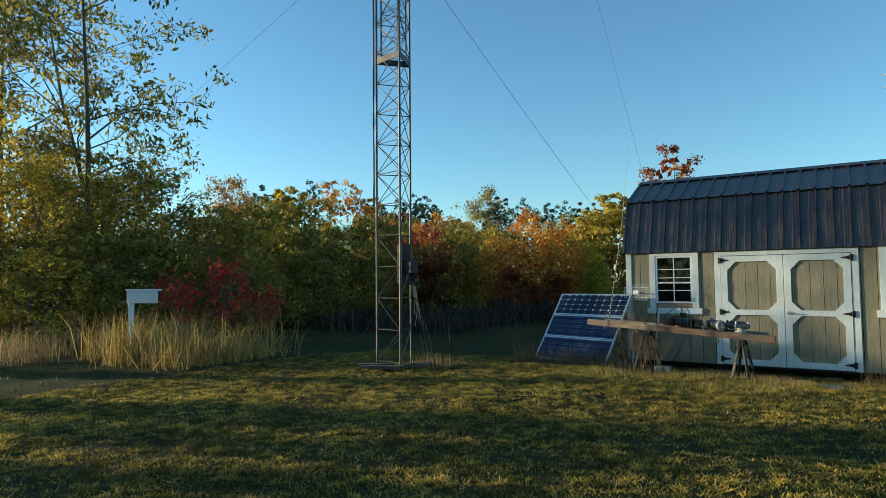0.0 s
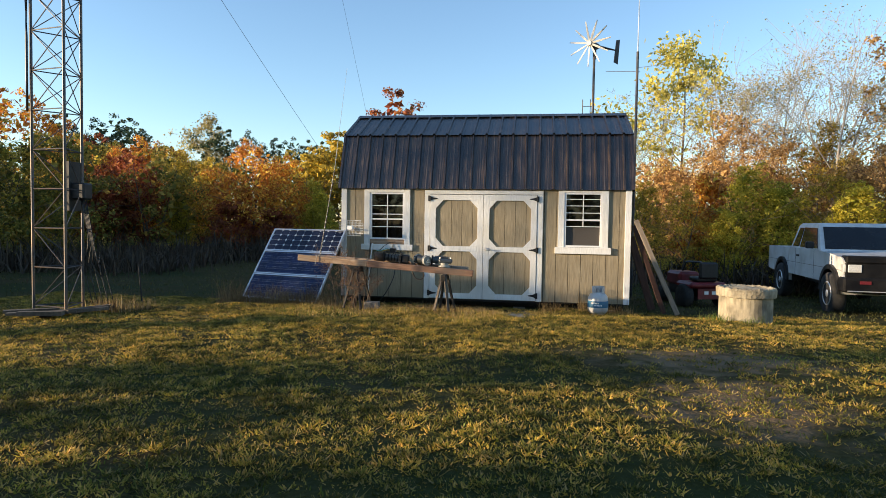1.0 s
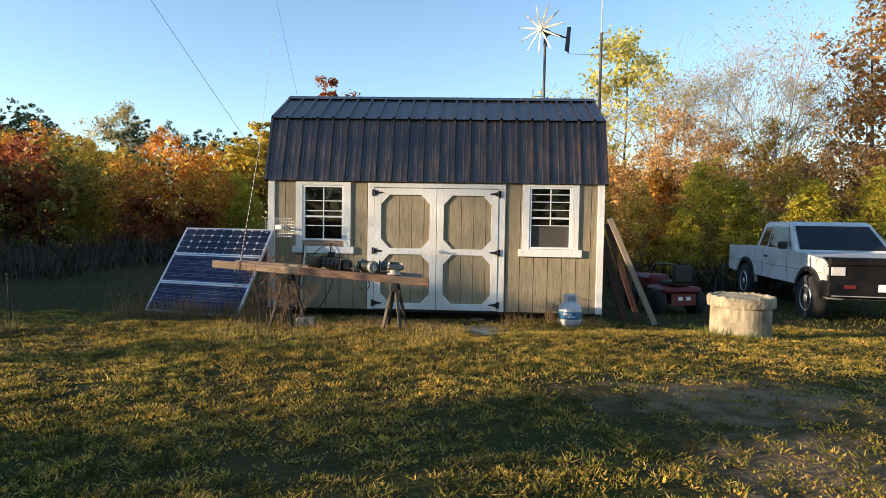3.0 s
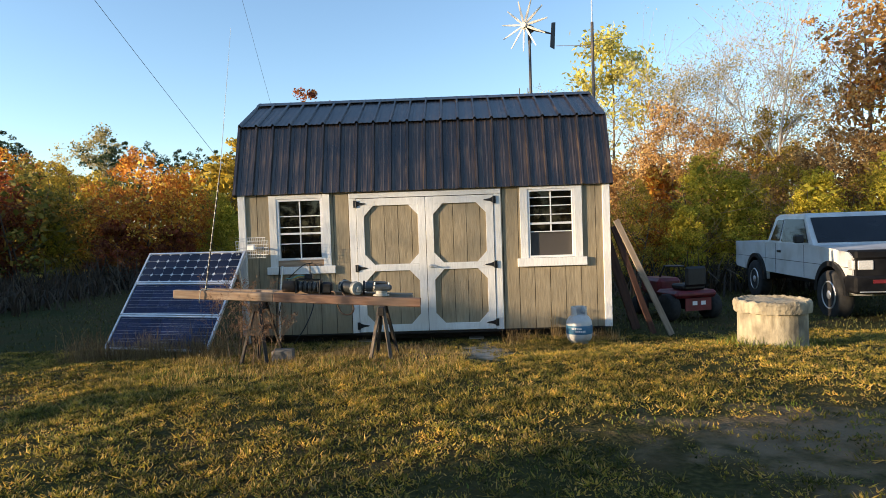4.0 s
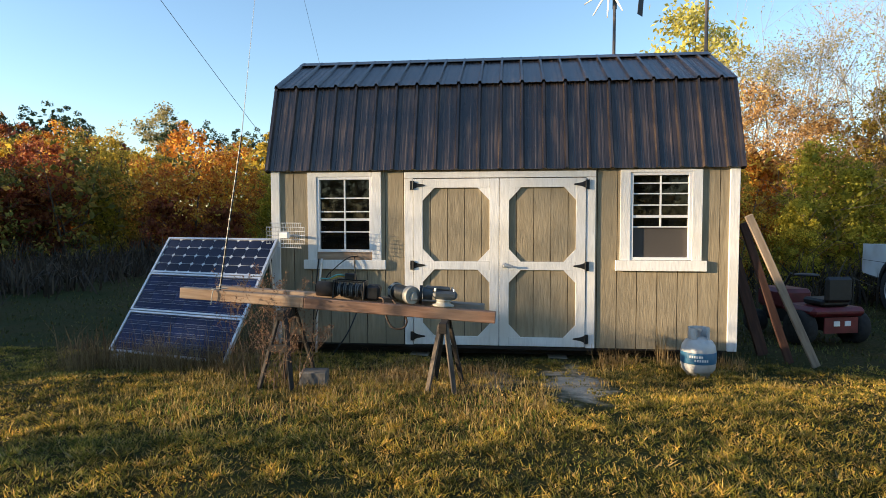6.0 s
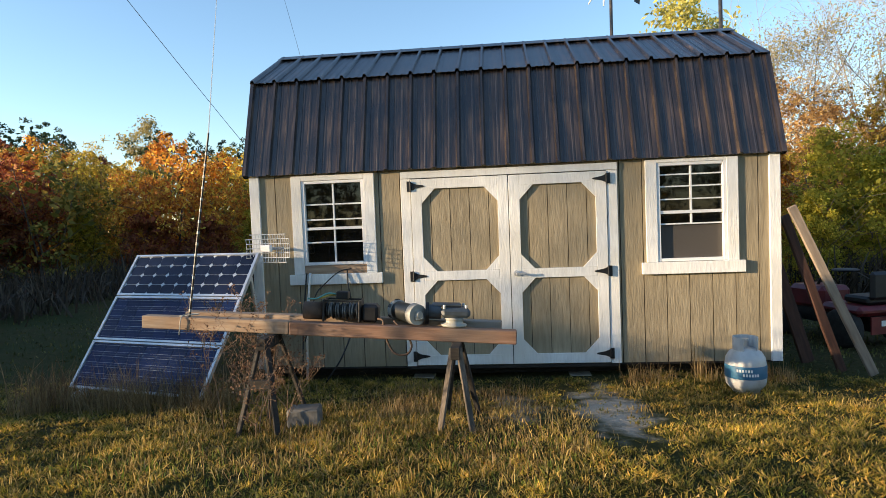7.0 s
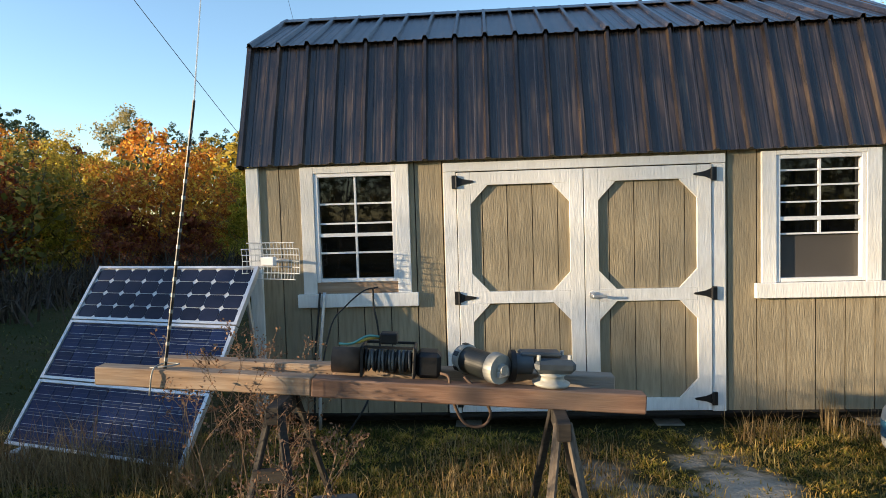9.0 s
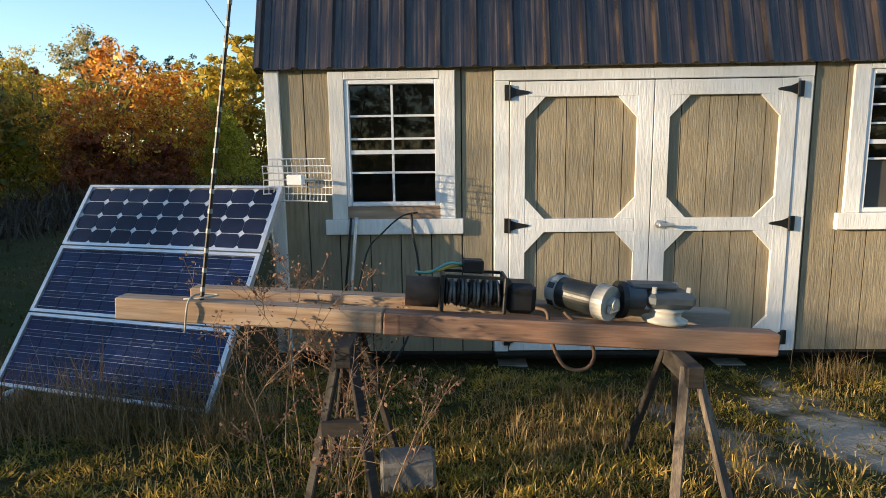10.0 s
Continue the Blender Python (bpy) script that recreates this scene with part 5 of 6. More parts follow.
part("tail_boom", bm, BLACK, turb)
dv = (t1 - t0).normalized()
bm = bmesh.new()
q = [(-0.06, -0.36), (0.10, -0.40), (0.16, 0.34), (0.02, 0.30)]
f = [bm.verts.new(t1 + dv * u + Vector((0, 0, v)) + dv.cross(Vector((0, 0, 1))) * 0.008) for u, v in q]
b = [bm.verts.new(t1 + dv * u + Vector((0, 0, v)) - dv.cross(Vector((0, 0, 1))) * 0.008) for u, v in q]
bm.faces.new(f), bm.faces.new(b)
for i in range(4):
    bm.faces.new((f[i], f[(i + 1) % 4], b[(i + 1) % 4], b[i]))
part("tail_fin", bm, BLACK, turb)
for dx in (-0.28, -0.06):
    bm = bmesh.new()
    tube(bm, (dx, 0, -0.1), (dx, 0, 5.15), 0.012)
    part("stay", bm, STEEL, turb)
for z in (3.2, 3.9, 4.6, 4.95):
    bm = bmesh.new()
    tube(bm, (-0.28, 0, z), (-0.02, 0, z), 0.009)
    part("rung", bm, STEEL, turb)

mast = thing("antenna_mast", (5.32, 2.62, at_ground(5.32, 2.62)), 0, "slim steel antenna mast with a short crossbar behind the shed", "antenna mast")
bm = bmesh.new()
tube(bm, (0, 0, -0.1), (0.0, 0.0, 5.0), 0.026)
part("pole", bm, STEEL, mast)
bm = bmesh.new()
tube(bm, (0, 0, 5.0), (0.03, 0, 10.5), 0.014, 0.008)
part("whip", bm, ALU, mast)
bm = bmesh.new()
tube(bm, (-0.62, 0, 4.62), (0.05, 0, 4.60), 0.006)
tube(bm, (0.0, 0, 4.68), (0.5, 0.05, 4.74), 0.005)
part("crossbar", bm, ALU, mast)

# ---- things lying on the timbers ----
CABLE = surf("grey_cable", ((0.3, (0.10, 0.10, 0.10)), (0.7, (0.22, 0.22, 0.21))), 30, 0.5, 0.3)
RUST = surf("rusty_brown", ((0.3, (0.06, 0.038, 0.026)), (0.7, (0.13, 0.075, 0.045))), 14, 0.8, bump=0.4)
MOTOR = surf("dark_green_motor", ((0.3, (0.008, 0.010, 0.011)), (0.7, (0.018, 0.022, 0.022))), 9, 0.4)
CREAM = surf("cream_metal", ((0.3, (0.24, 0.235, 0.21)), (0.7, (0.38, 0.37, 0.33))), 12, 0.45)
TEAL = surf("grey_blue_casting", ((0.3, (0.035, 0.045, 0.055)), (0.7, (0.075, 0.095, 0.11))), 9, 0.5, bump=0.3)


def deck(x):
    return 0.982 - 0.0648 * x


def lying(name, x, label, category, rz=3.0, y=-1.60):
    t = thing(name, (x, y, deck(x)), rz, label, category)
    t.matrix_world = Matrix.Translation((x, y, deck(x))) @ Matrix.Rotation(radians(rz), 4, "Z") @ Matrix.Rotation(radians(3.7), 4, "Y")
    return t


def xcyl(x0, x1, r0, r1, z, y=0.0, seg=40, bm=None):
    bm = bm or bmesh.new()
    return tube(bm, (x0, y, z), (x1, y, z), r0, r1, seg)


winch = lying("electric_winch", 1.24, "old electric winch wound with grey cable, lying on the timbers", "winch")
part("motor", xcyl(-0.235, -0.10, 0.062, 0.062, 0.064), RUST, winch, "rusty brown motor drum", True)
for x in (-0.095, 0.155):
    part("end_plate", boxed(x, x + 0.014, -0.075, 0.075, 0.0, 0.15, bev=0.004), BLACK, winch)
part("drum", xcyl(-0.08, 0.154, 0.04, 0.04, 0.07), BLACK, winch, smooth=True)
for i in range(14):
    x = -0.072 + i * 0.0162
    bm = bmesh.new()
    lathe(bm, [(0.045, -0.008), (0.0615 + 0.004 * math.sin(i * 5.1), 0.0), (0.045, 0.008)], 18, Matrix.Translation((x, 0, 0.07)) @ Matrix.Rotation(radians(90 + 6 * math.sin(i * 2.3)), 4, "Y"))
    part("cable_turn", bm, CABLE if i % 3 else BLACK, winch, smooth=True)
for y in (-0.068, 0.06):
    part("tie_bar", boxed(-0.08, 0.154, y, y + 0.012, 0.138, 0.15), BLACK, winch)
part("gearbox", boxed(0.171, 0.29, -0.065, 0.065, 0.0, 0.125, bev=0.02), BLACK, winch)
part("control_box", boxed(-0.01, 0.075, -0.03, 0.04, 0.152, 0.205, bev=0.006), BLACK, winch)
YEL = surf("yellow_wire", ((0.3, (0.45, 0.3, 0.05)), (0.7, (0.55, 0.4, 0.08))), 9, 0.5)
TEALW = surf("teal_wire", ((0.3, (0.08, 0.3, 0.28)), (0.7, (0.14, 0.38, 0.35))), 9, 0.5)
path_tube("lead", [(-0.01, 0, 0.18), (-0.06, -0.01, 0.175), (-0.11, -0.03, 0.16), (-0.17, -0.05, 0.15)], 0.007, YEL, winch, "yellow lead")
path_tube("lead", [(-0.01, -0.01, 0.185), (-0.07, -0.03, 0.19), (-0.14, -0.05, 0.155), (-0.20, -0.06, 0.155)], 0.006, TEALW, winch, "teal lead")
path_tube("hanging_cable", [(0.29, -0.06, 0.03), (0.33, -0.09, 0.02), (0.345, -0.10, -0.07), (0.41, -0.105, -0.19), (0.50, -0.105, -0.20), (0.53, -0.10, -0.13), (0.46, -0.09, -0.03), (0.40, -0.07, 0.02)], 0.008, RUST, winch, "stiff looped cable")

motor = lying("electric_motor", 1.73, "dark electric motor with a cream end cap, lying on the timbers", "motor", -46)
part("casing", xcyl(-0.105, 0.075, 0.064, 0.064, 0.075), MOTOR, motor, smooth=False)
part("rear_cap", lathe(bmesh.new(), [(0.03, 0), (0.06, 0.008), (0.074, 0.035), (0.074, 0.06)], 22, Matrix.Translation((-0.165, 0, 0.075)) @ Matrix.Rotation(radians(90), 4, "Y")), CREAM, motor, smooth=True)
for i in range(6):
    a = 6.2832 * i / 6
    part("vent", boxed(-0.135, -0.106, -0.012, 0.012, 0.066, 0.0765, Matrix.Translation((0, 0, 0.075)) @ Matrix.Rotation(a, 4, "X")), BLACK, motor)
part("front_flange", xcyl(0.076, 0.125, 0.074, 0.07, 0.078, seg=26), CREAM, motor, "cream flange")
part("shaft_hub", xcyl(0.125, 0.15, 0.028, 0.024, 0.08), CREAM, motor)
part("bracket", boxed(0.126, 0.145, -0.03, 0.04, 0.045, 0.075, bev=0.004), ALU, motor)

gear = lying("gearbox", 2.02, "blue-grey gearbox with a pale round base, lying on the timbers", "gearbox", 8)
part("base_ring", lathe(bmesh.new(), [(0.085, 0.0), (0.09, 0.012), (0.062, 0.022), (0.06, 0.045), (0.072, 0.055)], 24, Matrix.Translation((0.03, -0.03, 0))), CREAM, gear, smooth=True)
part("housing", boxed(-0.06, 0.14, -0.08, 0.07, 0.057, 0.125, bev=0.022), TEAL, gear)
part("neck", xcyl(-0.14, -0.06, 0.05, 0.05, 0.09), TEAL, gear)
part("impeller", xcyl(-0.165, -0.142, 0.075, 0.075, 0.08), BLACK, gear)
part("top_cover", boxed(-0.12, 0.08, -0.03, 0.06, 0.127, 0.15, bev=0.008), TEAL, gear)
for x, y in ((-0.04, -0.06), (0.11, -0.05), (0.1, 0.05)):
    bm = bmesh.new()
    tube(bm, (x, y, 0.12), (x, y, 0.145), 0.01, seg=6)
    part("bolt", bm, ALU, gear)

# ---- whip antenna on the timber ----
whip = thing("whip_antenna", (0.20, -1.69, deck(0.2)), 0, "tall thin whip antenna with a striped rod, tied to a timber", "antenna")
bm = bmesh.new()
tube(bm, (0, 0, -0.02), (0.21, 0.01, 1.27), 0.0085, 0.007)
part("rod", bm, BLACK, whip)
for i in range(15):
    f0 = 0.04 + i * 0.06
    bm = bmesh.new()
    p0, p1 = Vector((0, 0, -0.02)).lerp(Vector((0.21, 0.01, 1.27)), f0), Vector((0, 0, -0.02)).lerp(Vector((0.21, 0.01, 1.27)), f0 + 0.014)
    tube(bm, p0, p1, 0.0098, 0.0094)
    part("stripe", bm, CREAM, whip)
bm = bmesh.new()
tube(bm, (0.21, 0.01, 1.27), (0.38, 0.03, 2.75), 0.004, 0.002, 6)
part("tip", bm, ALU, whip)
path_tube("tie_rope", [(-0.06, -0.02, 0.005), (0.02, -0.03, 0.012), (0.06, 0.03, 0.01), (-0.02, 0.035, 0.012), (-0.03, -0.05, 0.0), (-0.05, -0.056, -0.12)], 0.004, CREAM, whip)

# ---- wire grid dish on the corner ----
WIRE = surf("white_wire", ((0.3, (0.62, 0.63, 0.62)), (0.7, (0.74, 0.74, 0.72))), 20, 0.4)
dish = thing("grid_dish", (0.245, -0.267, 1.377), -16, "white wire grid dish antenna fixed at the shed's corner", "antenna")


def bowl(u, v):
    return (u, 0.10 - 0.9 * (u * u + v * v) - 0.06, v)


for i in range(17):
    u = -0.24 + i * 0.03
    hv = 0.13 if abs(u) < 0.2 else 0.085
    path_tube("rib", [bowl(u, -hv + 2 * hv * k / 6) for k in range(7)], 0.003, WIRE, dish, seg=4)
for i in range(7):
    v = -0.13 + i * 0.0433
    hu = 0.242 if abs(v) < 0.1 else 0.2
    path_tube("crosswire", [bowl(-hu + 2 * hu * k / 8, v) for k in range(9)], 0.0038, WIRE, dish, seg=4)
part("feed_box", boxed(-0.05, 0.06, -0.06, -0.02, -0.03, 0.035, bev=0.006), VINYL, dish)
bm = bmesh.new()
tube(bm, (0.0, -0.04, 0), (0.0, 0.20, -0.01), 0.012)
tube(bm, (0.0, 0.20, -0.01), (-0.24, 0.27, -0.01), 0.014)
part("arm", bm, ALU, dish)

# cables out of the window, and a pale pipe
path_tube("cable", [(0.560, -0.05, 1.12), (0.540, -0.07, 0.9), (0.515, -0.09, 0.6), (0.500, -0.1, 0.1)], 0.014, ALU, win1, "pale hose")
path_tube("cable", [(0.525, -0.05, 1.12), (0.505, -0.07, 0.9), (0.475, -0.08, 0.6), (0.460, -0.1, 0.1)], 0.008, BLACK, win1, "black cable")
path_tube("cable", [(0.920, -0.04, 1.14), (0.930, -0.07, 1.0), (0.960, -0.09, 0.85), (0.970, -0.12, 0.6), (0.890, -0.25, 0.35), (0.740, -0.3, 0.12)], 0.008, BLACK, win1, "black cable")
path_tube("cable", [(0.960, -0.04, 1.15), (0.860, -0.10, 1.13), (0.740, -0.16, 1.03), (0.640, -0.2, 0.9), (0.560, -0.3, 0.5)], 0.006, BLACK, win1, "black cable")

# ---- sign post by the weeds, stake, stump ----
post = thing("sign_post", (-8.0, -4.6, at_ground(-8.0, -4.6)), 28, "weathered white board on a post among tall dry weeds", "sign")
part("post", boxed(-0.04, 0.04, -0.04, 0.04, -0.1, 1.28, bev=0.006), VINYL, post)
part("board", boxed(-0.06, 0.55, -0.06, -0.042, 1.07, 1.3, bev=0.006), TRIM, post)
part("cap_rail", boxed(-0.08, 0.57, -0.07, 0.05, 1.302, 1.335, bev=0.005), VINYL, post)
stake = thing("stake", (-2.9, -1.4, at_ground(-2.9, -1.4)), 0, "thin dark metal stake standing in the lawn", "stake")
bm = bmesh.new()
tube(bm, (0.03, 0, -0.05), (-0.03, 0, 0.62), 0.012)
part("rod", bm, BLACK, stake)


# ---- grass and weeds ----
def blades(name, rng, xy, h, w, mat, label, lean=0.45, cat="grass", up=0.0):
    n = len(xy)
    z = height(xy[:, 0], xy[:, 1]) - 0.005 + up
    a = rng.uniform(0, 6.283, n)
    la = rng.uniform(0, 6.283, n)
    ln = np.abs(rng.normal(0, lean, n)) * h
    base = np.column_stack([xy, z])
    wv = np.column_stack([np.cos(a), np.sin(a), np.zeros(n)]) * (w * 0.5)[:, None]
    lv = np.column_stack([np.cos(la) * ln, np.sin(la) * ln, np.zeros(n)])
    upv = np.column_stack([np.zeros(n), np.zeros(n), h])
    mid = base + upv * 0.6 + lv * 0.35
    tip = base + upv * np.sqrt(np.clip(1 - (ln / (h + 1e-6)) ** 2 * 0.5, 0.2, 1))[:, None] + lv
    V = np.stack([base - wv, base + wv, mid + wv * 0.75, mid - wv * 0.75, tip], 1).reshape(-1, 3)
    o = np.arange(n)[:, None] * 5
    F = np.concatenate([o + np.array([0, 1, 2]), o + np.array([0, 2, 3]), o + np.array([3, 2, 4])])
    return tagged(quick(name, V, F, mat), label, cat, kind="stuff")


G_LAWN = leaf_mat("grass_blades", ((0.0, (0.07, 0.08, 0.014)), (0.35, (0.22, 0.205, 0.034)), (0.6, (0.40, 0.31, 0.06)), (0.82, (0.50, 0.33, 0.09)), (1, (0.44, 0.33, 0.15))), 0.4, 6.0)
G_DRY = leaf_mat("dry_grass", ((0.0, (0.14, 0.085, 0.035)), (0.5, (0.30, 0.2, 0.085)), (1, (0.46, 0.34, 0.17))), 0.45)
# grey-brown weeds, their colour darkened for the shade beneath the trees
L_SHADED = leaf_mat("shaded_brown_weeds", ((0.0, (0.03, 0.022, 0.015)), (0.5, (0.07, 0.052, 0.035)), (1, (0.13, 0.10, 0.065))), 0.2)
L_SEEDY = leaf_mat("wiry_weeds", ((0.0, (0.10, 0.06, 0.03)), (0.5, (0.22, 0.14, 0.07)), (1, (0.36, 0.25, 0.13))), 0.3)
G_GREEN = leaf_mat("fresh_grass", ((0.0, (0.05, 0.09, 0.015)), (0.6, (0.14, 0.19, 0.03)), (1, (0.26, 0.28, 0.06))), 0.4)
G_GOLD = leaf_mat("golden_grass", ((0.0, (0.22, 0.14, 0.045)), (0.5, (0.48, 0.32, 0.09)), (1, (0.66, 0.48, 0.17))), 0.4)
# far grass, darker than the lawn's to stand in for the trees' shade
G_FIELD_SHADED = leaf_mat("shaded_field_grass", ((0.0, (0.05, 0.055, 0.018)), (0.6, (0.10, 0.105, 0.03)), (1, (0.17, 0.15, 0.05))), 0.3)
rng = np.random.default_rng(5)


def keep(xy):
    """Thins blades where the soil is bare and under the shed."""
    x, y = xy[:, 0], xy[:, 1]
    p = np.ones(len(xy))
    for cx, cy, rx, ry, least in ((3.15, -1.2, 0.47, 1.35, 0.03), (2.47, -1.25, 0.40, 1.15, 0.04), (5.0, -4.5, 1.6, 0.9, 0.25), (4.8, -5.9, 1.2, 1.3, 0.35)):
        d = np.hypot((x - cx) / rx, (y - cy) / ry) + 0.25 * np.sin(x * 9 + y * 5)
        p *= least + (1 - least) * smooth((d - 0.55) / 0.6)
    p *= 0.45 + 0.55 * smooth((np.sin(x * 2.3 + 1.7 * np.sin(y * 1.1)) * np.sin(y * 3.1 + x * 0.7) + 0.7) / 0.7)
    p[(x > -0.02) & (x < LEN + 0.02) & (y > 0.0) & (y < DEP)] = 0
    return xy[rng.uniform(0, 1, len(xy)) < p]


def scatter(n, x0, x1, y0, y1):
    return keep(np.column_stack([rng.uniform(x0, x1, n), rng.uniform(y0, y1, n)]))


def tufts(n, per, x0, x1, y0, y1, hs, ws, sp):
    """Short grass in small tufts whose blades lean outwards."""
    c = scatter(n, x0, x1, y0, y1)
    x, y = c[:, 0], c[:, 1]
    mound = 0.5 + 0.5 * np.sin(x * 21 + 2.5 * np.sin(y * 6.3)) * np.sin(y * 25 + 2.2 * np.sin(x * 8.1))
    big = np.repeat((0.45 + 0.9 * mound) * rng.uniform(0.6, 1.3, len(c)), per)
    off = rng.normal(0, sp, (len(c) * per, 2))
    p = np.repeat(c, per, 0) + off
    m = len(p)
    h = rng.uniform(*hs, m) * big
    w = rng.uniform(*ws, m)
    out = off / (np.linalg.norm(off, axis=1, keepdims=True) + 1e-6)
    ln = (h * rng.uniform(0.2, 1.3, m))[:, None] * (out + rng.normal(0, 0.5, (m, 2)))
    z = height(p[:, 0], p[:, 1]) - 0.004 + 0.022 * np.repeat(mound, per)
    base = np.column_stack([p, z])
    a = rng.uniform(0, 6.283, m)
    wv = np.column_stack([np.cos(a), np.sin(a), np.zeros(m)]) * (w * 0.5)[:, None]
    tip = base + np.column_stack([ln, h * rng.uniform(0.7, 1.0, m)])
    V = np.stack([base - wv, base + wv, tip], 1).reshape(-1, 3)
    F = np.arange(3 * m).reshape(-1, 3)
    return tagged(quick("lawn_grass", V, F, G_LAWN), "short tufted lawn grass, green and straw-coloured", "grass", kind="stuff")


tufts(10000, 13, -7.5, 6.0, -11.0, -8.6, (0.012, 0.032), (0.008, 0.017), 0.028)
tufts(52000, 13, -5.5, 8.5, -8.6, -0.05, (0.011, 0.030), (0.008, 0.017), 0.026)
tufts(9000, 9, -0.5, 4.8, -4.0, -0.05, (0.018, 0.05), (0.004, 0.008), 0.018)
xy = np.concatenate([scatter(20000, -26, -5.5, -9, 14), scatter(7000, -5.5, 0, 0, 16), scatter(16000, 8.5, 16, -8, 8), scatter(6000, 4.9, 8.5, 0, 8)])
blades("far_lawn_grass", rng, xy, rng.uniform(0.03, 0.06, len(xy)), rng.uniform(0.012, 0.024, len(xy)), G_FIELD_SHADED, "rough lawn grass farther off", 0.8)


def clumps(centres, per, sp, hs, ws, mat, name, label, lean=0.4, cat="weeds"):
    tall = np.repeat(rng.uniform(0.4, 1.0, len(centres)), per)
    c = np.repeat(np.asarray(centres), per, 0) + rng.normal(0, sp, (len(centres) * per, 2))
    out = ~((c[:, 0] > -0.02) & (c[:, 0] < LEN + 0.02) & (c[:, 1] > -0.02) & (c[:, 1] < DEP))
    c, tall = c[out], tall[out]
    blades(name, rng, c, rng.uniform(*hs, len(c)) * tall, rng.uniform(*ws, len(c)), mat, label, lean, cat)


line = lambda n, x0, x1, y0, y1: np.column_stack([rng.uniform(x0, x1, n), rng.uniform(y0, y1, n)])
clumps(line(60, 1.4, 2.6, -1.5, -0.3), 34, 0.10, (0.05, 0.16), (0.003, 0.007), G_DRY, "dry_weeds", "dry golden grass growing before the shed", 0.5)
clumps(line(30, 3.5, 4.9, -0.35, -0.05), 22, 0.06, (0.08, 0.26), (0.003, 0.006), G_DRY, "dry_weeds", "dry golden grass growing along the shed's foot", 0.5)
clumps(line(6, 4.0, 4.2, -0.2, -0.08), 5, 0.02, (0.35, 0.55), (0.004, 0.007), G_DRY, "dry_stalks", "dry upright stalks against the shed", 0.12)
clumps(line(50, 0.1, 1.6, -1.7, -0.2), 22, 0.1, (0.05, 0.18), (0.003, 0.007), G_DRY, "dry_weeds", "dry weeds growing before the shed", 0.5)
clumps(line(85, -1.6, 0.2, -1.4, -0.85), 26, 0.07, (0.12, 0.42), (0.002, 0.005), G_DRY, "dry_weeds", "dry grass tufts before the solar panels", 0.7)
clumps(line(70, 0.3, 2.8, -2.7, -1.7), 26, 0.09, (0.05, 0.16), (0.002, 0.005), G_DRY, "dry_weeds", "golden grass tufts round the sawhorses", 0.7)
clumps(line(80, -1.75, 0.15, -1.15, -0.75), 14, 0.08, (0.25, 0.62), (0.003, 0.006), L_SEEDY, "dry_weeds", "dry weeds growing up before the solar panels", 0.6)
clumps(line(26, 0.0, 2.6, -2.9, -2.2), 34, 0.12, (0.04, 0.10), (0.004, 0.009), G_GREEN, "green_tufts", "fresh green grass tufts in the lawn", 0.6, "grass")
clumps(line(150, -5, 7, -8, -2), 34, 0.16, (0.02, 0.05), (0.006, 0.012), G_GREEN, "green_tufts", "fresh green grass tufts in the lawn", 0.6, "grass")
clumps(line(12, -2.6, -1.9, -3.1, -2.6), 40, 0.08, (0.12, 0.32), (0.004, 0.009), G_DRY, "dry_weeds", "dry grass tuft behind the tower", 0.5)
clumps(line(16, 5.7, 6.8, -2.05, -1.2), 30, 0.08, (0.06, 0.2), (0.004, 0.008), G_GREEN, "green_tufts", "green grass round the well casing", 0.5, "grass")
clumps(line(75, -11.5, -8.6, -6.8, -2.8), 24, 0.16, (0.25, 0.95), (0.006, 0.014), G_DRY, "tall_weeds", "dry golden weeds beside the sign post", 0.8)
clumps(line(100, -9.2, -5.9, -5.2, -2.6), 30, 0.17, (0.3, 1.15), (0.008, 0.018), G_GOLD, "tall_weeds", "tall dry golden weeds round the sign post", 0.8)
# brown weeds with the undershade of thicket and trees put into their colour
clumps(line(420, -26, -7, 4, 12), 26, 0.5, (0.4, 1.3), (0.02, 0.05), L_SHADED, "tall_weeds", "tall brown weeds at the edge of the field", 0.9)
clumps(line(260, -9, 1, 11, 16), 26, 0.5, (0.5, 1.4), (0.02, 0.05), L_SHADED, "tall_weeds", "tall brown weeds at the edge of the field", 0.9)
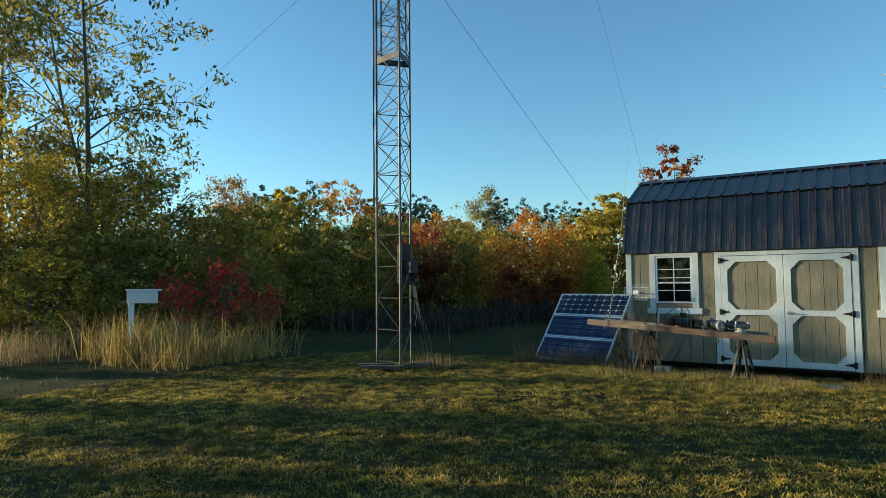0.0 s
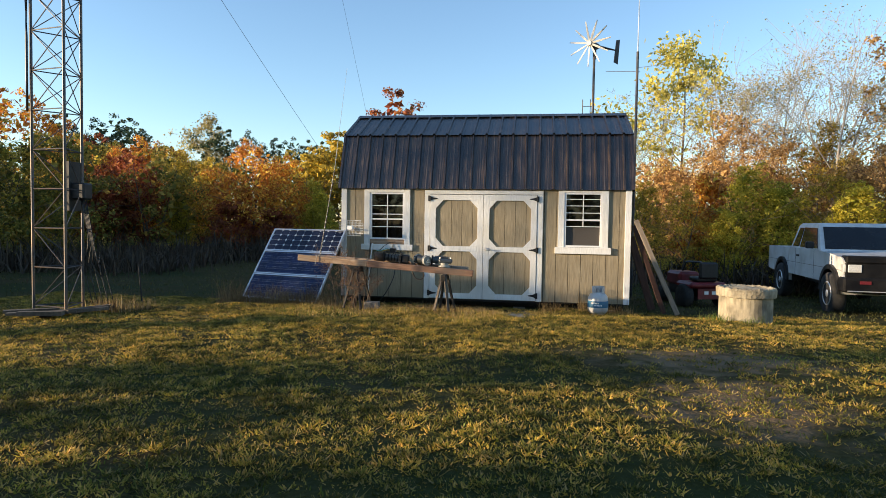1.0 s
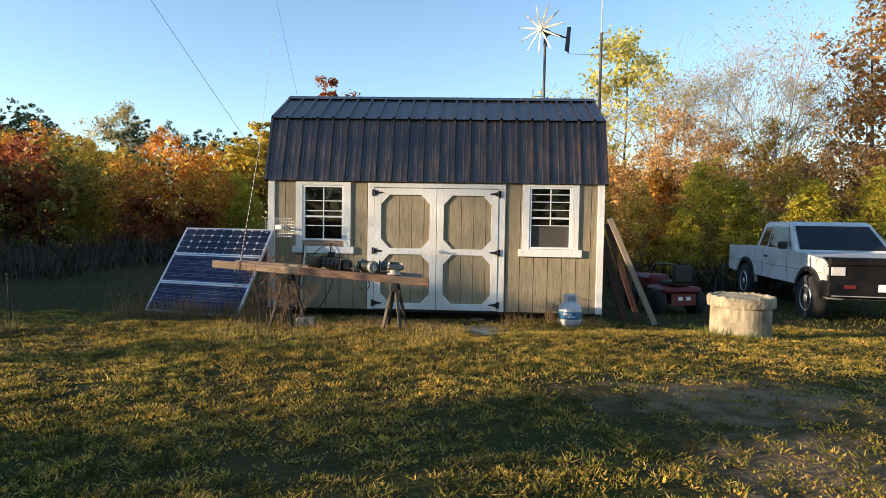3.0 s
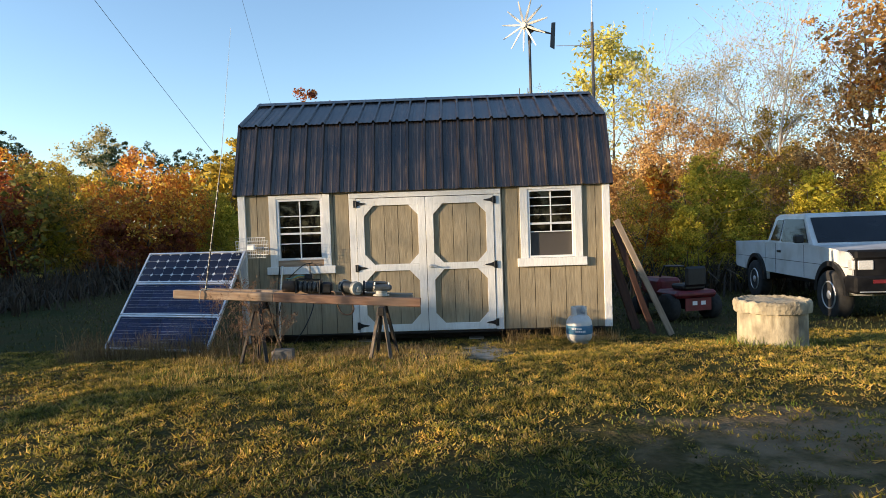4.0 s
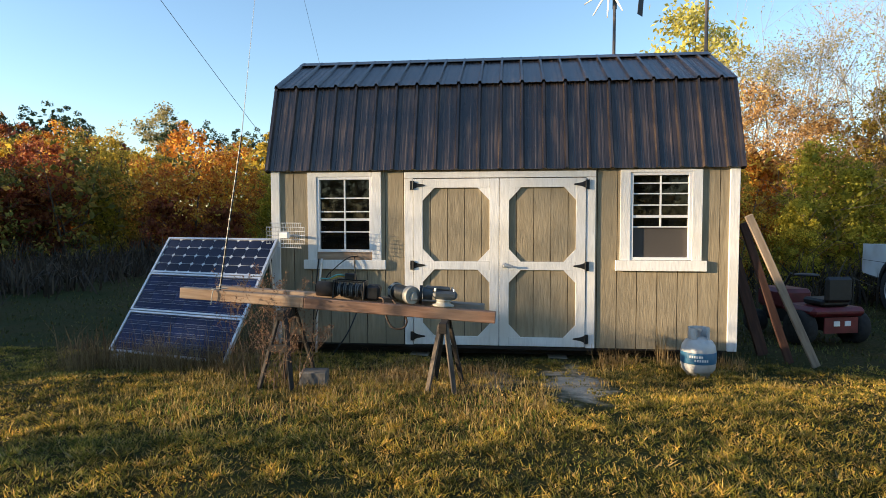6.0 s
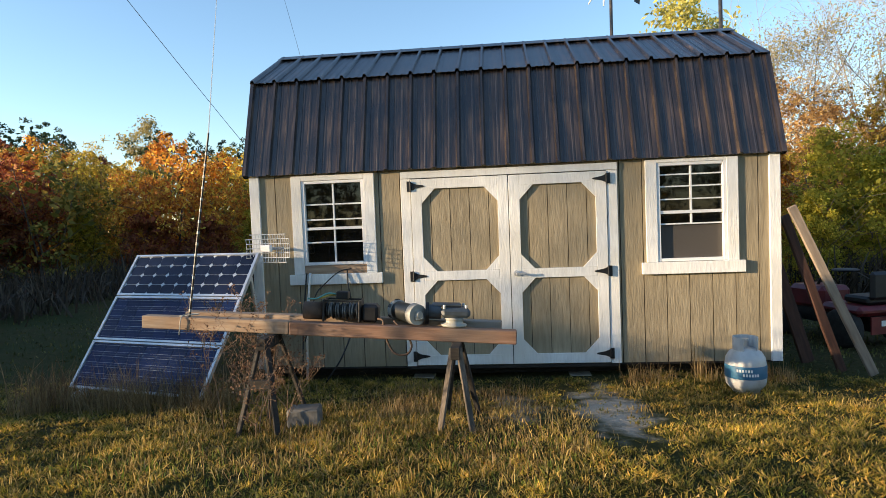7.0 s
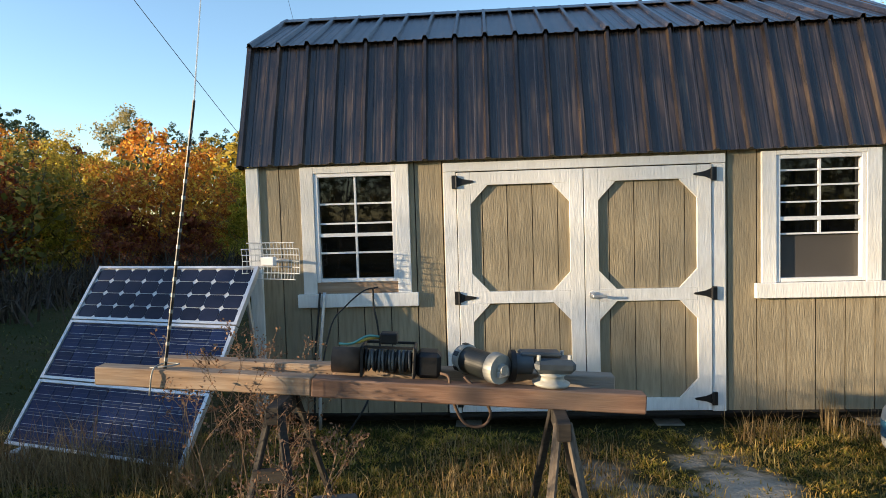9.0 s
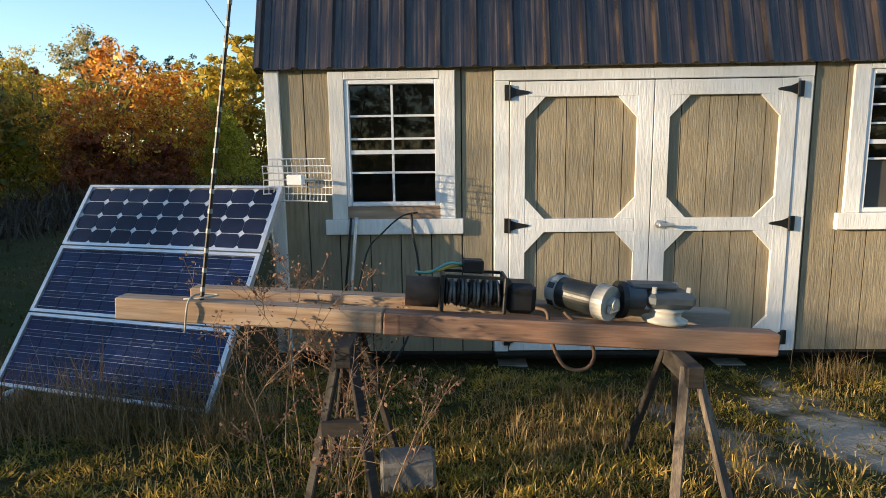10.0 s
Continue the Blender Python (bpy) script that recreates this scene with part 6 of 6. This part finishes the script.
clumps(line(260, 6, 18, 5, 9), 26, 0.4, (0.4, 1.2), (0.02, 0.05), L_SHADED, "tall_weeds", "brown undergrowth behind the truck", 0.9)

clumps(line(210, -0.3, 2.9, -3.2, -1.0), 30, 0.08, (0.03, 0.10), (0.004, 0.009), G_GOLD, "golden_grass", "short golden grass round the sawhorses", 0.7, "grass")
clumps(line(60, 3.3, 4.9, -1.6, -0.2), 26, 0.08, (0.03, 0.10), (0.004, 0.009), G_GOLD, "golden_grass", "short golden grass before the shed's wall", 0.7, "grass")

# leafless weed stems growing up round the sawhorse
L_SEED = leaf_mat("seed_heads", ((0.0, (0.12, 0.06, 0.035)), (0.6, (0.26, 0.14, 0.08)), (1, (0.38, 0.24, 0.15))), 0.3)
STEM = surf("dry_stem", ((0.3, (0.16, 0.09, 0.055)), (0.7, (0.3, 0.2, 0.12))), 20, 0.9)
for i, (x, y, h) in enumerate(((0.58, -2.00, 0.95), (0.52, -1.58, 1.2), (0.70, -1.63, 1.25), (0.10, -1.18, 1.15), (0.25, -0.88, 1.3), (0.75, -1.93, 0.85), (0.66, -1.48, 1.15), (0.95, -1.50, 1.2), (0.42, -1.43, 1.05), (0.30, -1.08, 1.1), (0.80, -2.08, 0.7), (0.78, -1.78, 1.0), (0.85, -1.63, 0.95), (0.92, -1.98, 0.8), (0.64, -1.83, 0.9), (-6.6, -3.4, 1.3), (-7.2, -3.9, 1.2), (-6.2, -3.2, 1.1), (-7.7, -4.2, 1.35), (-6.9, -3.0, 1.4), (-8.6, -5.3, 1.0), (-9.2, -5.0, 1.2))):
    r2 = np.random.default_rng(40 + i)
    weed = thing("dry_weed", (x, y, at_ground(x, y)), 0, "tall leafless reddish weed growing beside the sawhorse", "weed", "weeds round the sawhorse")
    segs, tips = limbs(r2, h * 0.85, 0.15, 1, 0.12, 0.4, 7, 5, 0.005, 1.3, 0.3)
    tagged(wood("stem", segs, STEM, weed, 4, 0.0013), kind="stuff")
    V, F = crown_leaves(r2, tips, 4, 0.014, 0.010)
    tagged(quick("seed_head", V, F, L_SEED, weed), kind="stuff")
